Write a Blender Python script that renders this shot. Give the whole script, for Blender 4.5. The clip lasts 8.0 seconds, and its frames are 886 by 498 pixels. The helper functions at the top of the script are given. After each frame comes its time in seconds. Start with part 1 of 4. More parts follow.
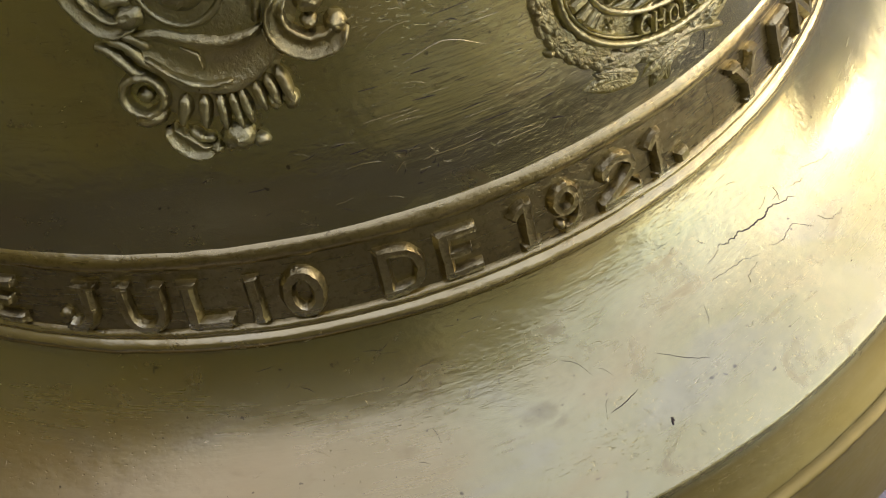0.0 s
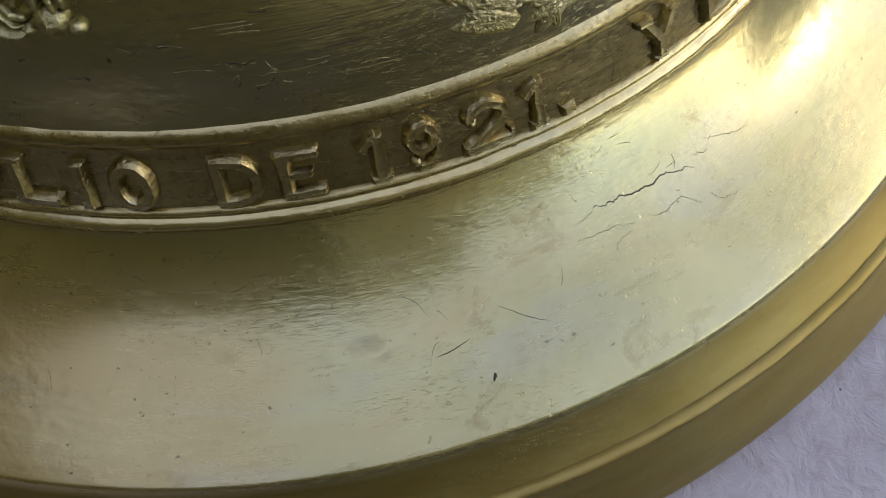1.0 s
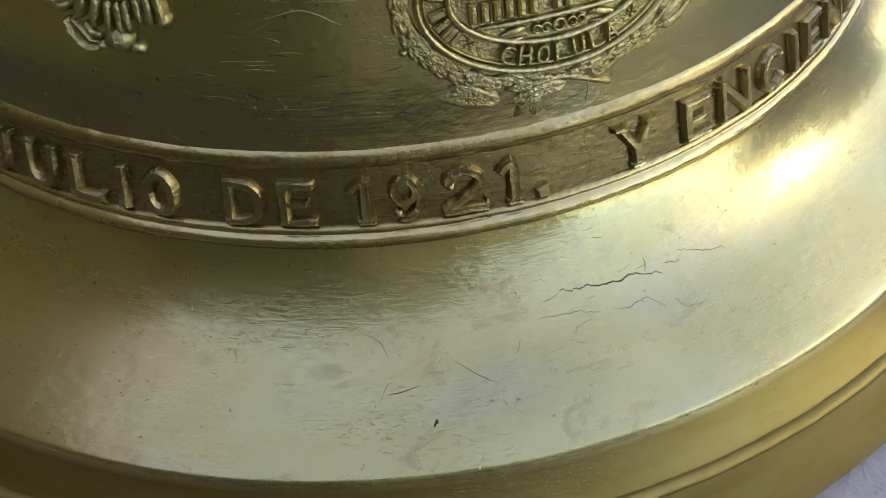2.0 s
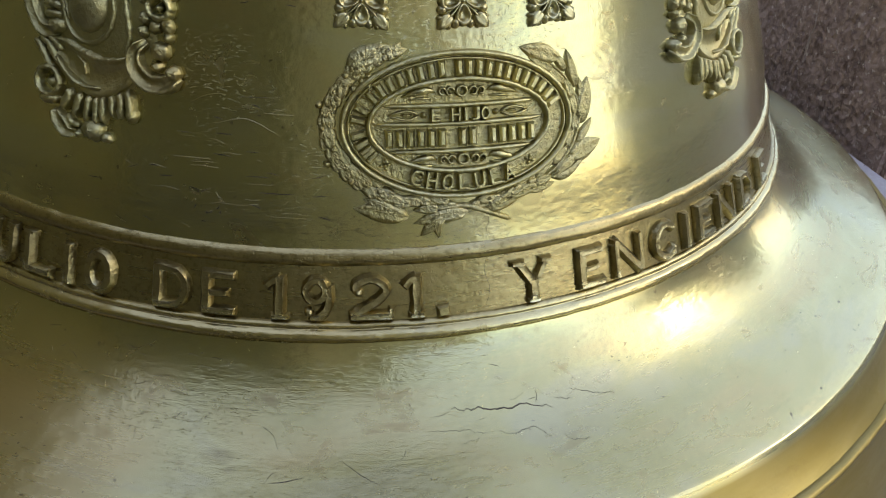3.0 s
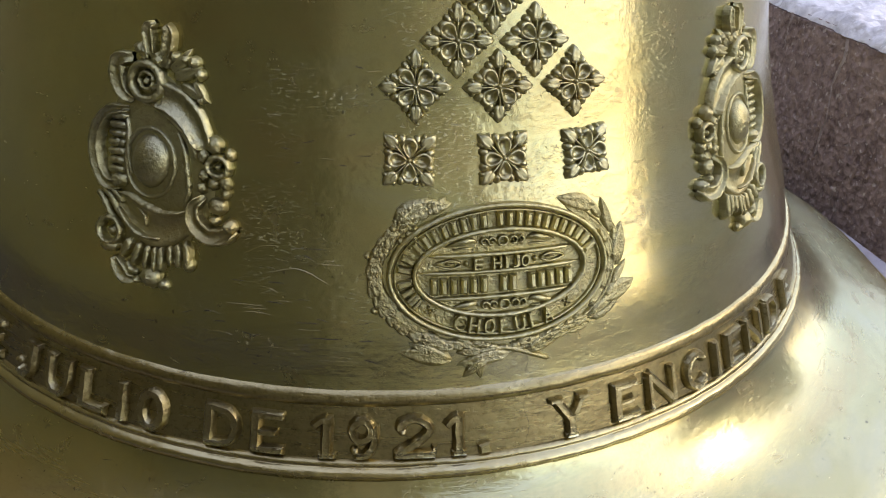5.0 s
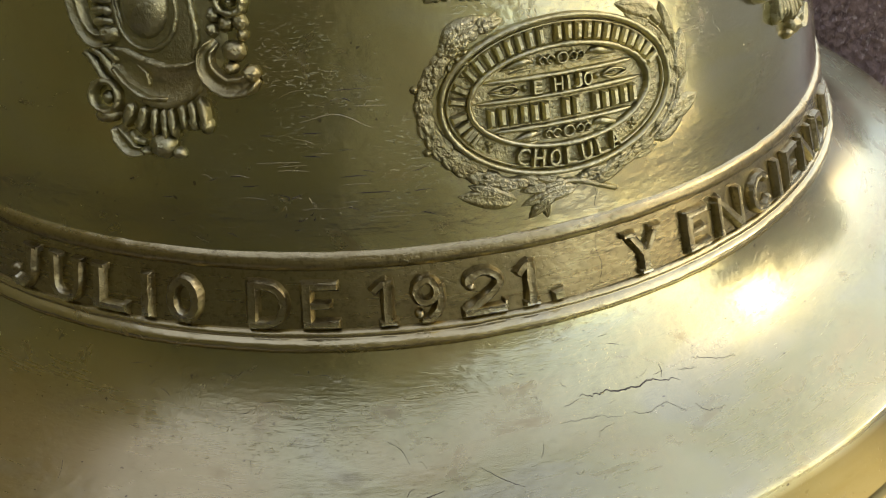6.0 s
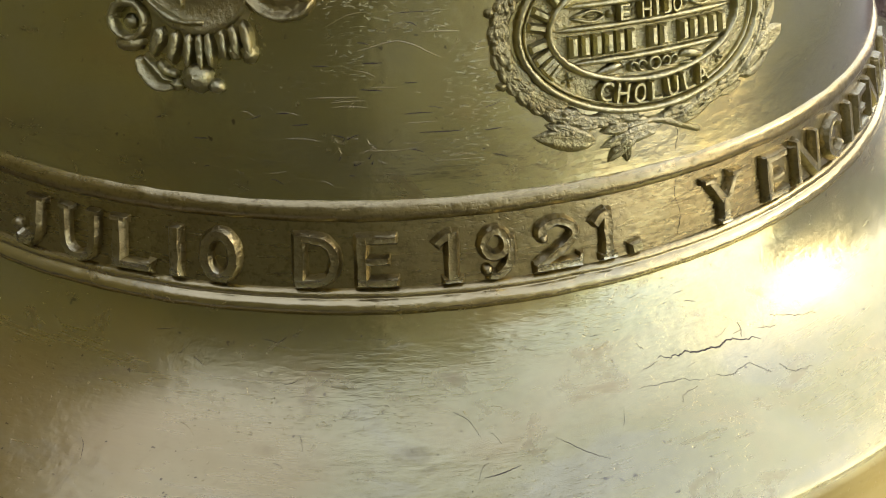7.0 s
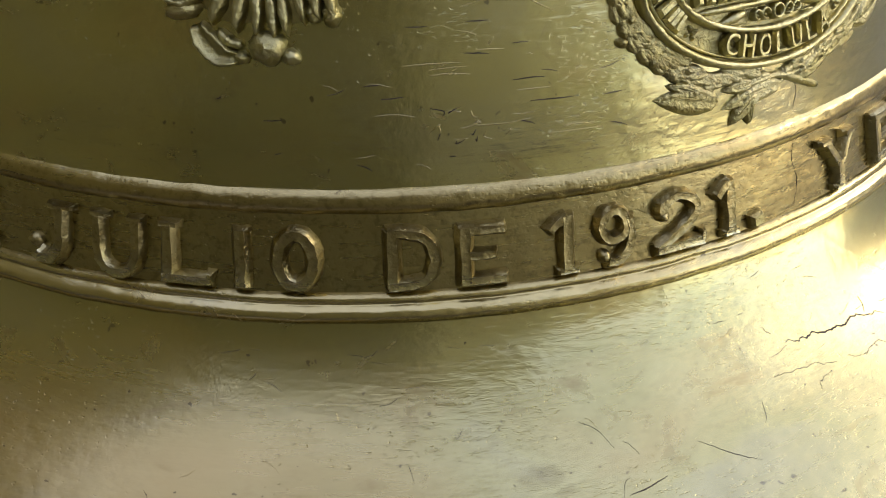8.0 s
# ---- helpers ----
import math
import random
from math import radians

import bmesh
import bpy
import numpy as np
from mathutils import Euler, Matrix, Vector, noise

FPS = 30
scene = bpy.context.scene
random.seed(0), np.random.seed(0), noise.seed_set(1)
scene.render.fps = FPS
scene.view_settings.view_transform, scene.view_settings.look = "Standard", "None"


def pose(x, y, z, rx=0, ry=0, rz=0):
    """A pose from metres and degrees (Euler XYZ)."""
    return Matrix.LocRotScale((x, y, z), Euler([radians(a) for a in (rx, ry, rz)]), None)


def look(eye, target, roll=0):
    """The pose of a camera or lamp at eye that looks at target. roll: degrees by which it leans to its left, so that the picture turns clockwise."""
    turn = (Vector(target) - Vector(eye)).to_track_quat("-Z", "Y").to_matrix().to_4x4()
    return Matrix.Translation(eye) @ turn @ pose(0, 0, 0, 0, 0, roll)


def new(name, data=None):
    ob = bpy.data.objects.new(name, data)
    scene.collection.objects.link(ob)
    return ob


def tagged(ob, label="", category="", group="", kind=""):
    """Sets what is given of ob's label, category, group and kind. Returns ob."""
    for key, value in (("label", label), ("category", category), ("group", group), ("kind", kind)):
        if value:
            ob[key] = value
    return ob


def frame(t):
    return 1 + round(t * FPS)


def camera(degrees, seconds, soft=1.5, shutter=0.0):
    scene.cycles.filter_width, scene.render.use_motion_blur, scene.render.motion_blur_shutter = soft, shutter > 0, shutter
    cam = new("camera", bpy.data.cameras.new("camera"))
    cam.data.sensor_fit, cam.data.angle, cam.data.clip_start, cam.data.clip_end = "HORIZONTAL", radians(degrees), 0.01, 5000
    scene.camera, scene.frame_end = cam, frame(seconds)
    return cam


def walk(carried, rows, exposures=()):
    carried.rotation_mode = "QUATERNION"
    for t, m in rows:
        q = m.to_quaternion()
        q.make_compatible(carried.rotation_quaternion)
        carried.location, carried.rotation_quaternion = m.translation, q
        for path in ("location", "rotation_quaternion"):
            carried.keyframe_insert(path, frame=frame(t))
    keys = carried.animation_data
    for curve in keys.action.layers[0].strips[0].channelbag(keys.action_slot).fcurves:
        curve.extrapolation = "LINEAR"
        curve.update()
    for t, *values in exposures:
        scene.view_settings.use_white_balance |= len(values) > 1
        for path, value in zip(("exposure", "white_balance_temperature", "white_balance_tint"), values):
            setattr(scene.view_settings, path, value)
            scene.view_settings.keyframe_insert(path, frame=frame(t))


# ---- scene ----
cam = camera(56.60, 8.0, 1.1)
# seconds, eye x y z, yaw, pitch, roll
ROWS = [
    (0.0, 0.0046, -0.8078, 0.6431, -7.20, -53.54, -8.68),
    (0.2, 0.0177, -0.7907, 0.6502, -6.23, -54.32, -7.07),
    (0.3, 0.0257, -0.7870, 0.6360, -4.10, -55.31, -7.30),
    (0.5, 0.0656, -0.7896, 0.6187, -2.70, -54.10, -5.77),
    (0.7, 0.1060, -0.7968, 0.6073, 0.79, -58.03, -5.52),
    (1.0, 0.1264, -0.7664, 0.6493, -2.05, -64.48, -2.57),
    (1.2, 0.1338, -0.8068, 0.6507, 0.09, -59.11, -2.53),
    (1.5, 0.1818, -0.8654, 0.6539, 6.99, -53.20, -0.51),
    (1.7, 0.1944, -0.8529, 0.6614, 8.89, -53.27, -3.36),
    (2.8, 0.3121, -0.9474, 0.6134, 13.85, -37.88, 2.44),
    (3.0, 0.3172, -0.9674, 0.6110, 11.18, -33.60, 3.00),
    (3.2, 0.3187, -0.9800, 0.6115, 14.19, -32.90, 1.40),
    (3.5, 0.3087, -0.9822, 0.6147, 14.07, -34.26, 1.44),
    (4.0, 0.2902, -0.9741, 0.6126, 13.67, -35.54, 2.04),
    (4.2, 0.2853, -0.9599, 0.6517, 13.47, -34.20, 2.20),
    (5.3, 0.2855, -0.9604, 0.6818, 10.23, -29.40, 1.84),
    (5.5, 0.2621, -0.9581, 0.6421, 8.24, -32.34, 1.01),
    (5.7, 0.2394, -0.9470, 0.6205, 6.96, -35.30, 0.05),
    (6.0, 0.1954, -0.9454, 0.5959, 7.06, -35.58, -1.69),
    (6.5, 0.1521, -0.9402, 0.5767, 6.18, -36.10, -0.94),
    (7.0, 0.1173, -0.9093, 0.5483, 3.28, -37.64, 0.07),
    (7.5, 0.0645, -0.8825, 0.5184, 0.38, -36.86, 1.02),
    (8.0, 0.0140, -0.8566, 0.4998, -2.85, -37.58, -0.02),
]
# seconds, stops, kelvin, tint: the clip's camera sets its own exposure and white balance
LIGHTNESS = [(0.0, 1.48, 7200, 20), (0.5, 1.70, 7350, 20), (1.0, 1.27, 6900, 13), (1.5, 1.35, 6950, 8), (3.0, 1.33, 6600, 8), (3.5, 1.36, 6600, 10), (4.0, 1.27, 6600, 12), (5.5, 1.53, 6650, 17), (6.0, 1.38, 6950, 15), (6.5, 1.63, 6950, 14), (7.5, 1.63, 7250, 15), (8.0, 1.58, 7400, 12)]
walk(cam, [(t, pose(x, y, z, 90 + pitch, 0, yaw) @ pose(0, 0, 0, 0, 0, roll)) for t, x, y, z, yaw, pitch, roll in ROWS], LIGHTNESS)

# ---------------------------------------------------------------- world and sun
SUN_AZ, SUN_EL = 11.0, 28.0
world = bpy.data.worlds.new("sky")
scene.world = world
world.use_nodes = True
wn, wl = world.node_tree.nodes, world.node_tree.links
sky = wn.new("ShaderNodeTexSky")
sky.sky_type = "NISHITA"
sky.sun_disc = False
sky.sun_elevation, sky.sun_rotation = radians(SUN_EL), radians(90 - SUN_AZ)
sky.air_density, sky.dust_density = 1.0, 0.9
haze = wn.new("ShaderNodeMix")  # thin bright haze over the whole sky
haze.data_type, haze.blend_type, haze.inputs[0].default_value = "RGBA", "ADD", 1.0
haze.inputs[7].default_value = (2.0, 2.02, 3.0, 1)
wl.new(sky.outputs[0], haze.inputs[6])
wl.new(haze.outputs[2], wn["Background"].inputs[0])
wn["Background"].inputs[1].default_value = 0.115
sun = new("sun", bpy.data.lights.new("sun", "SUN"))
sun.data.energy, sun.data.angle, sun.data.color = 0.105, radians(0.53), (1.0, 0.97, 0.93)
sun.matrix_world = look((4 * math.cos(radians(SUN_AZ)), 4 * math.sin(radians(SUN_AZ)), 4 * math.tan(radians(SUN_EL))), (0, 0, 0))

# ---------------------------------------------------------------- materials


class Nodes:
    """A small builder for node materials."""

    def __init__(self, name):
        self.mat = bpy.data.materials.new(name)
        self.mat.use_nodes = True
        self.tree = self.mat.node_tree
        self.bsdf = self.tree.nodes["Principled BSDF"]

    def node(self, kind, **values):
        n = self.tree.nodes.new(kind)
        for key, value in values.items():
            setattr(n, key, value)
        return n

    def put(self, socket, value):
        if isinstance(value, bpy.types.NodeSocket):
            self.tree.links.new(value, socket)
        else:
            socket.default_value = value

    def math(self, op, a, b=0.0, c=0.0, clamp=False):
        n = self.node("ShaderNodeMath", operation=op, use_clamp=clamp)
        for s, v in zip(n.inputs, (a, b, c)):
            self.put(s, v)
        return n.outputs[0]

    def noise(self, vector, scale, detail=3.0, rough=0.55, distortion=0.0):
        n = self.node("ShaderNodeTexNoise")
        self.put(n.inputs["Vector"], vector)
        n.inputs["Scale"].default_value, n.inputs["Detail"].default_value = scale, detail
        n.inputs["Roughness"].default_value, n.inputs["Distortion"].default_value = rough, distortion
        return n.outputs["Fac"]

    def cells(self, vector, scale, feature="F1"):
        n = self.node("ShaderNodeTexVoronoi", feature=feature)
        self.put(n.inputs["Vector"], vector)
        n.inputs["Scale"].default_value = scale
        return n

    def ramp(self, fac, *stops):
        n = self.node("ShaderNodeValToRGB")
        self.put(n.inputs[0], fac)
        r = n.color_ramp
        while len(r.elements) < len(stops):
            r.elements.new(0.5)
        for e, (p, c) in zip(r.elements, stops):
            e.position = p
            e.color = (*c, 1) if isinstance(c, tuple) else (c, c, c, 1)
        return n.outputs[0]

    def mix(self, fac, a, b):
        n = self.node("ShaderNodeMix", data_type="RGBA")
        for s, v in zip((n.inputs[0], n.inputs[6], n.inputs[7]), (fac, a, b)):
            self.put(s, (*v, 1) if isinstance(v, tuple) else v)
        return n.outputs[2]

    def scaled(self, vector, x, y, z):
        n = self.node("ShaderNodeMapping")
        self.put(n.inputs["Vector"], vector)
        n.inputs["Scale"].default_value = (x, y, z)
        return n.outputs[0]

    def bump(self, height, distance, strength=1.0, normal=None):
        n = self.node("ShaderNodeBump")
        n.inputs["Strength"].default_value, n.inputs["Distance"].default_value = strength, distance
        self.put(n.inputs["Height"], height)
        if normal is not None:
            self.put(n.inputs["Normal"], normal)
        return n.outputs[0]

    def set(self, **values):
        for key, value in values.items():
            self.put(self.bsdf.inputs[key.replace("_", " ")], (*value, 1) if isinstance(value, tuple) else value)
        return self.mat


BASE = 0.20  # height of the lower band moulding over the paving


def bronze(name, light, dark, rough, grain, patches=1.0, pitted=0.0, aniso=0.0, wax=0.0, lumpy=0.0):
    """Polished cast bronze turned on a lathe: grain runs round the axis, with pits, dull patches and brown stains."""
    n = Nodes(name)
    pos = n.node("ShaderNodeNewGeometry").outputs["Position"]
    sep = n.node("ShaderNodeSeparateXYZ")
    n.put(sep.inputs[0], pos)
    turn = n.math("ARCTAN2", sep.outputs[1], sep.outputs[0])
    radius = n.math("SQRT", n.math("ADD", n.math("MULTIPLY", sep.outputs[0], sep.outputs[0]), n.math("MULTIPLY", sep.outputs[1], sep.outputs[1])))
    comb = n.node("ShaderNodeCombineXYZ")
    n.put(comb.inputs[0], n.math("MULTIPLY", turn, 0.5))
    n.put(comb.inputs[1], sep.outputs[2])
    n.put(comb.inputs[2], radius)
    round_ = comb.outputs[0]
    lathe = n.noise(n.scaled(round_, 14, 130, 130), 3.0, 2.0, 0.5)
    short = n.noise(n.scaled(round_, 60, 200, 200), 2.0, 2.5, 0.6)
    patch = n.noise(round_, 7.0, 5.0, 0.62, 0.6)
    stain = n.noise(n.scaled(round_, 10, 14, 14), 2.4, 6.0, 0.68, 1.0)
    tone = n.mix(n.ramp(patch, (0.36, 0.0), (0.66, 1.0)), light, dark)
    spread = n.ramp(stain, (0.57, 0.0), (0.72, 1.0))
    tone = n.mix(n.math("MULTIPLY", spread, 0.5 * patches), tone, (0.24, 0.165, 0.075))
    # brown tarnish over one quarter of the flare, with a ragged edge
    edge = n.math("ADD", turn, n.math("MULTIPLY", n.math("SUBTRACT", n.noise(round_, 16.0, 4.0), 0.5), 0.14))
    quarter = n.math("MULTIPLY", n.ramp(n.math("MULTIPLY_ADD", edge, -3.6, -5.40), (0.0, 0.0), (0.12, 0.22), (0.30, 0.60), (1.0, 1.0)), n.ramp(n.math("MULTIPLY_ADD", radius, 16.0, -8.3), (0.0, 0.0), (1.0, 1.0)))
    tone = n.mix(n.math("MULTIPLY", quarter, n.math("MULTIPLY_ADD", n.noise(round_, 9.0, 5.0, 0.6), 1.0, 0.2)), tone, (0.46, 0.335, 0.135))
    bluish = n.math("MULTIPLY", n.ramp(n.noise(n.scaled(round_, 26, 34, 34), 1.6, 6.0, 0.75), (0.665, 0.0), (0.70, 1.0)), n.ramp(n.noise(round_, 4.5, 2.0), (0.5, 0.0), (0.58, 1.0)))
    bluish = n.math("MULTIPLY", bluish, n.ramp(n.math("MULTIPLY_ADD", radius, 40.0, -19.6), (0.0, 0.65), (1.0, 0.12)))
    tone = n.mix(bluish, tone, (0.13, 0.12, 0.17))
    specks = n.ramp(n.noise(round_, 170.0, 2.0, 0.5), (0.725, 0.0), (0.755, 1.0))
    tone = n.mix(n.math("MULTIPLY", specks, 0.7), tone, (0.06, 0.045, 0.03))
    # three smears on the flare: turn, radius, half-widths, strength
    for a, at, da, dr, k in ((-89.2, 0.559, 0.55, 0.011, 0.55), (-83.0, 0.593, 0.85, 0.008, 0.45), (-82.0, 0.602, 0.5, 0.005, 0.35)):
        p, q = n.math("MULTIPLY_ADD", edge, 1 / radians(da), -radians(a) / radians(da)), n.math("MULTIPLY_ADD", radius, 1 / dr, -at / dr)
        near = n.math("ADD", n.math("MULTIPLY", p, p), n.math("MULTIPLY", q, q))
        blot = n.math("MULTIPLY", n.ramp(near, (0.0, k), (0.95, 0.0)), n.ramp(n.noise(round_, 110.0, 4.0, 0.65), (0.38, 0.35), (0.60, 1.0)))
        tone = n.mix(blot, tone, (0.16, 0.12, 0.055))
    r = n.math("ADD", n.math("MULTIPLY", n.math("SUBTRACT", patch, 0.5), 0.12), rough)
    r = n.math("ADD", r, n.math("MULTIPLY", n.math("SUBTRACT", lathe, 0.5), 0.10))
    r = n.math("ADD", r, n.math("MULTIPLY", quarter, 0.05))
    r = n.math("ADD", r, n.math("MULTIPLY", spread, 0.10), clamp=True)
    # warm and cool casts in the polish, and a darker brown on the sloping lip
    hue = n.noise(n.scaled(round_, 5, 11, 11), 1.3, 4.0, 0.6, 0.5)
    tone = n.mix(n.math("MULTIPLY", n.ramp(hue, (0.50, 0.0), (0.66, 1.0)), 0.55), tone, (0.47, 0.375, 0.165))
    tone = n.mix(n.math("MULTIPLY", n.ramp(hue, (0.36, 1.0), (0.48, 0.0)), 0.25), tone, (0.41, 0.40, 0.30))
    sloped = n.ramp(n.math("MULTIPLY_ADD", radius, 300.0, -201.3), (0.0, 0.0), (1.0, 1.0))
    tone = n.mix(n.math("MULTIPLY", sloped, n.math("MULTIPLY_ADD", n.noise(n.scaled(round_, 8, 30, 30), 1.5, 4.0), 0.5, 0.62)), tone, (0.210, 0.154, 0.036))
    r = n.math("ADD", r, n.math("MULTIPLY", sloped, 0.16), clamp=True)
    r = n.math("ADD", r, n.ramp(n.math("MULTIPLY_ADD", radius, 30.0, -15.6), (0.0, 0.0), (1.0, 0.03)), clamp=True)
    # the cast band of the inscription: a darker brown, and rougher
    cast = n.math("MULTIPLY", n.ramp(n.math("MULTIPLY_ADD", radius, 250.0, -123.6), (0.0, 0.0), (1.0, 1.0)), n.ramp(n.math("MULTIPLY_ADD", radius, -250.0, 129.9), (0.0, 0.0), (1.0, 1.0)))
    tone = n.mix(n.math("MULTIPLY", cast, n.math("MULTIPLY_ADD", n.noise(round_, 30.0, 5.0, 0.65), 0.8, 0.38)), tone, (0.275, 0.218, 0.088))
    r = n.math("ADD", r, n.math("MULTIPLY", cast, 0.06), clamp=True)
    pits = n.ramp(n.cells(n.scaled(round_, 1, 1, 1), 260.0).outputs["Distance"], (0.10, 0.0), (0.32, 1.0))
    crust = n.noise(round_, 230.0, 2.0, 0.6)
    where = n.ramp(n.noise(n.scaled(round_, 9, 14, 14), 1.5, 4.0, 0.6), (0.44, 0.04), (0.72, 0.5))
    # lumpy wax left round the rosettes and the medallion when the mould was made
    p, q = n.math("MULTIPLY_ADD", turn, 5.2, 5.65), n.math("MULTIPLY_ADD", sep.outputs[2], 9.0, -9.0 * (BASE + 0.235))
    waxed = n.ramp(n.math("ADD", n.math("MULTIPLY", p, p), n.math("MULTIPLY", q, q)), (0.35, 1.0), (1.0, 0.0))
    waxed = n.math("MULTIPLY", waxed, n.ramp(n.noise(round_, 26.0, 3.0), (0.40, 0.1), (0.60, 1.0)))
    where = n.math("ADD", where, n.math("MULTIPLY", waxed, 0.35))
    where = n.math("ADD", where, n.math("MULTIPLY_ADD", cast, 0.5, pitted))
    dash = n.math("MULTIPLY", n.ramp(n.noise(n.scaled(round_, 34, 300, 300), 1.0, 3.0, 0.6), (0.62, 0.0), (0.70, 1.0)), where)
    tone = n.mix(n.math("MULTIPLY", dash, 0.3), tone, (0.14, 0.105, 0.055))
    # tool marks stay on the upper flare; the waist is smoother, with pitted patches
    tooled = n.math("MULTIPLY", n.ramp(n.math("MULTIPLY_ADD", radius, 200.0, -103.6), (0.0, 0.0), (1.0, 1.0)), n.ramp(n.math("MULTIPLY_ADD", radius, -22.0, 13.6), (0.0, 0.12), (1.0, 1.0)))
    tooled = n.math("MULTIPLY_ADD", tooled, n.ramp(n.noise(round_, 6.0, 3.0), (0.35, 0.3), (0.65, 1.0)), 0.07)
    coarser = n.ramp(n.math("MULTIPLY_ADD", turn, -1.5, -1.5), (0.0, 0.3), (0.35, 1.0), (0.72, 1.0), (0.90, 0.2))
    tooled = n.math("MULTIPLY", tooled, coarser)
    grime = n.math("MULTIPLY", n.ramp(short, (0.36, 1.0), (0.5, 0.0)), n.math("MULTIPLY", tooled, 0.22))
    grime = n.math("ADD", grime, n.math("MULTIPLY", n.ramp(crust, (0.34, 1.0), (0.48, 0.0)), n.math("MULTIPLY_ADD", cast, 0.4, n.math("MULTIPLY", where, 0.36))), clamp=True)
    tone = n.mix(grime, tone, (0.19, 0.15, 0.06))
    b = n.bump(n.math("MULTIPLY", lathe, tooled), 0.0005 * grain, 0.5)
    b = n.bump(n.math("MULTIPLY", short, tooled), 0.0007 * grain, 0.5, b)
    brushed = n.math("MULTIPLY", n.noise(n.scaled(round_, 9, 170, 170), 2.0, 2.5, 0.6), n.ramp(n.noise(round_, 8.0, 3.0), (0.38, 0.15), (0.62, 1.0)))
    brushed = n.math("MULTIPLY", brushed, n.ramp(n.math("MULTIPLY_ADD", radius, 40.0, -20.2), (0.0, 1.0), (1.0, 0.3)))
    b = n.bump(n.math("MULTIPLY", brushed, coarser), 0.00037 * grain, 0.5, b)
    b = n.bump(n.math("MULTIPLY", n.math("SUBTRACT", 1.0, dash), tooled), 0.0005 * grain, 0.5, b)
    pock = n.ramp(n.noise(n.scaled(round_, 210, 640, 640), 1.0, 2.5, 0.6), (0.60, 1.0), (0.69, 0.0))
    spots = n.ramp(n.noise(round_, 420.0, 1.0, 0.5), (0.69, 1.0), (0.75, 0.0))
    pocked = n.math("ADD", n.ramp(n.noise(n.scaled(round_, 10, 13, 13), 1.0, 4.0, 0.65), (0.45, 0.03), (0.68, 0.9)), n.math("MULTIPLY_ADD", waxed, 0.6, 0.5 * pitted))
    b = n.bump(n.math("MULTIPLY", n.math("MULTIPLY", pock, pocked), coarser), 0.0005, 0.6, b)
    b = n.bump(n.math("MULTIPLY", spots, pocked), 0.0005, 0.6, b)
    b = n.bump(n.math("MULTIPLY", pits, where), 0.00018 * grain, 0.5, b)
    b = n.bump(n.math("MULTIPLY", crust, where), 0.0009 * grain, 0.45, b)
    b = n.bump(n.noise(round_, 20.0, 2.0), 0.0005 * grain, 0.25, b)
    if lumpy:  # uneven sand-cast face
        b = n.bump(n.noise(round_, 330.0, 3.0, 0.6), lumpy, 0.7, b)
    around = n.node("ShaderNodeTangent", direction_type="RADIAL", axis="Z").outputs[0]
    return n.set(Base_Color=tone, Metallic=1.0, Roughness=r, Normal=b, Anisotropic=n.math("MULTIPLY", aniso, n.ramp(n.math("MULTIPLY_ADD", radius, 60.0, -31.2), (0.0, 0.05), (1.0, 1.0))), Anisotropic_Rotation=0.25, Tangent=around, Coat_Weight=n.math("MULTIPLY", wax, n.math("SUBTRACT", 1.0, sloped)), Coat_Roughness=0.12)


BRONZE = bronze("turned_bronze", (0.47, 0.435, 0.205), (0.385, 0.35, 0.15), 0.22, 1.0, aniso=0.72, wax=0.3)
CAST = bronze("cast_bronze", (0.47, 0.425, 0.19), (0.38, 0.335, 0.14), 0.34, 1.5, 0.6, 0.4, lumpy=0.0010)
ORNAMENT = bronze("ornament_bronze", (0.49, 0.455, 0.235), (0.41, 0.375, 0.18), 0.34, 1.0, 0.4, 0.22, wax=0.2, lumpy=0.0006)
LETTER = bronze("lettering_bronze", (0.56, 0.525, 0.31), (0.49, 0.45, 0.25), 0.24, 1.1, 0.5, 0.12, lumpy=0.0007)
SCROLL = bronze("scrollwork_bronze", (0.42, 0.385, 0.185), (0.31, 0.275, 0.12), 0.42, 1.1, 0.6, 0.35, lumpy=0.0012)
ROUGH = bronze("rough_cast_bronze", (0.45, 0.40, 0.175), (0.34, 0.295, 0.12), 0.40, 1.9, 0.8, 0.6, lumpy=0.0024)
WORN = bronze("worn_bronze", (0.54, 0.475, 0.235), (0.43, 0.355, 0.155), 0.23, 1.1, 0.5, 0.08)


def crack_material():
    n = Nodes("dark_crack")
    pos = n.node("ShaderNodeNewGeometry").outputs["Position"]
    return n.set(Base_Color=n.ramp(n.noise(pos, 300.0), (0.3, (0.02, 0.016, 0.01)), (0.7, (0.07, 0.05, 0.03))), Metallic=0.3, Roughness=0.7)


CRACK = crack_material()


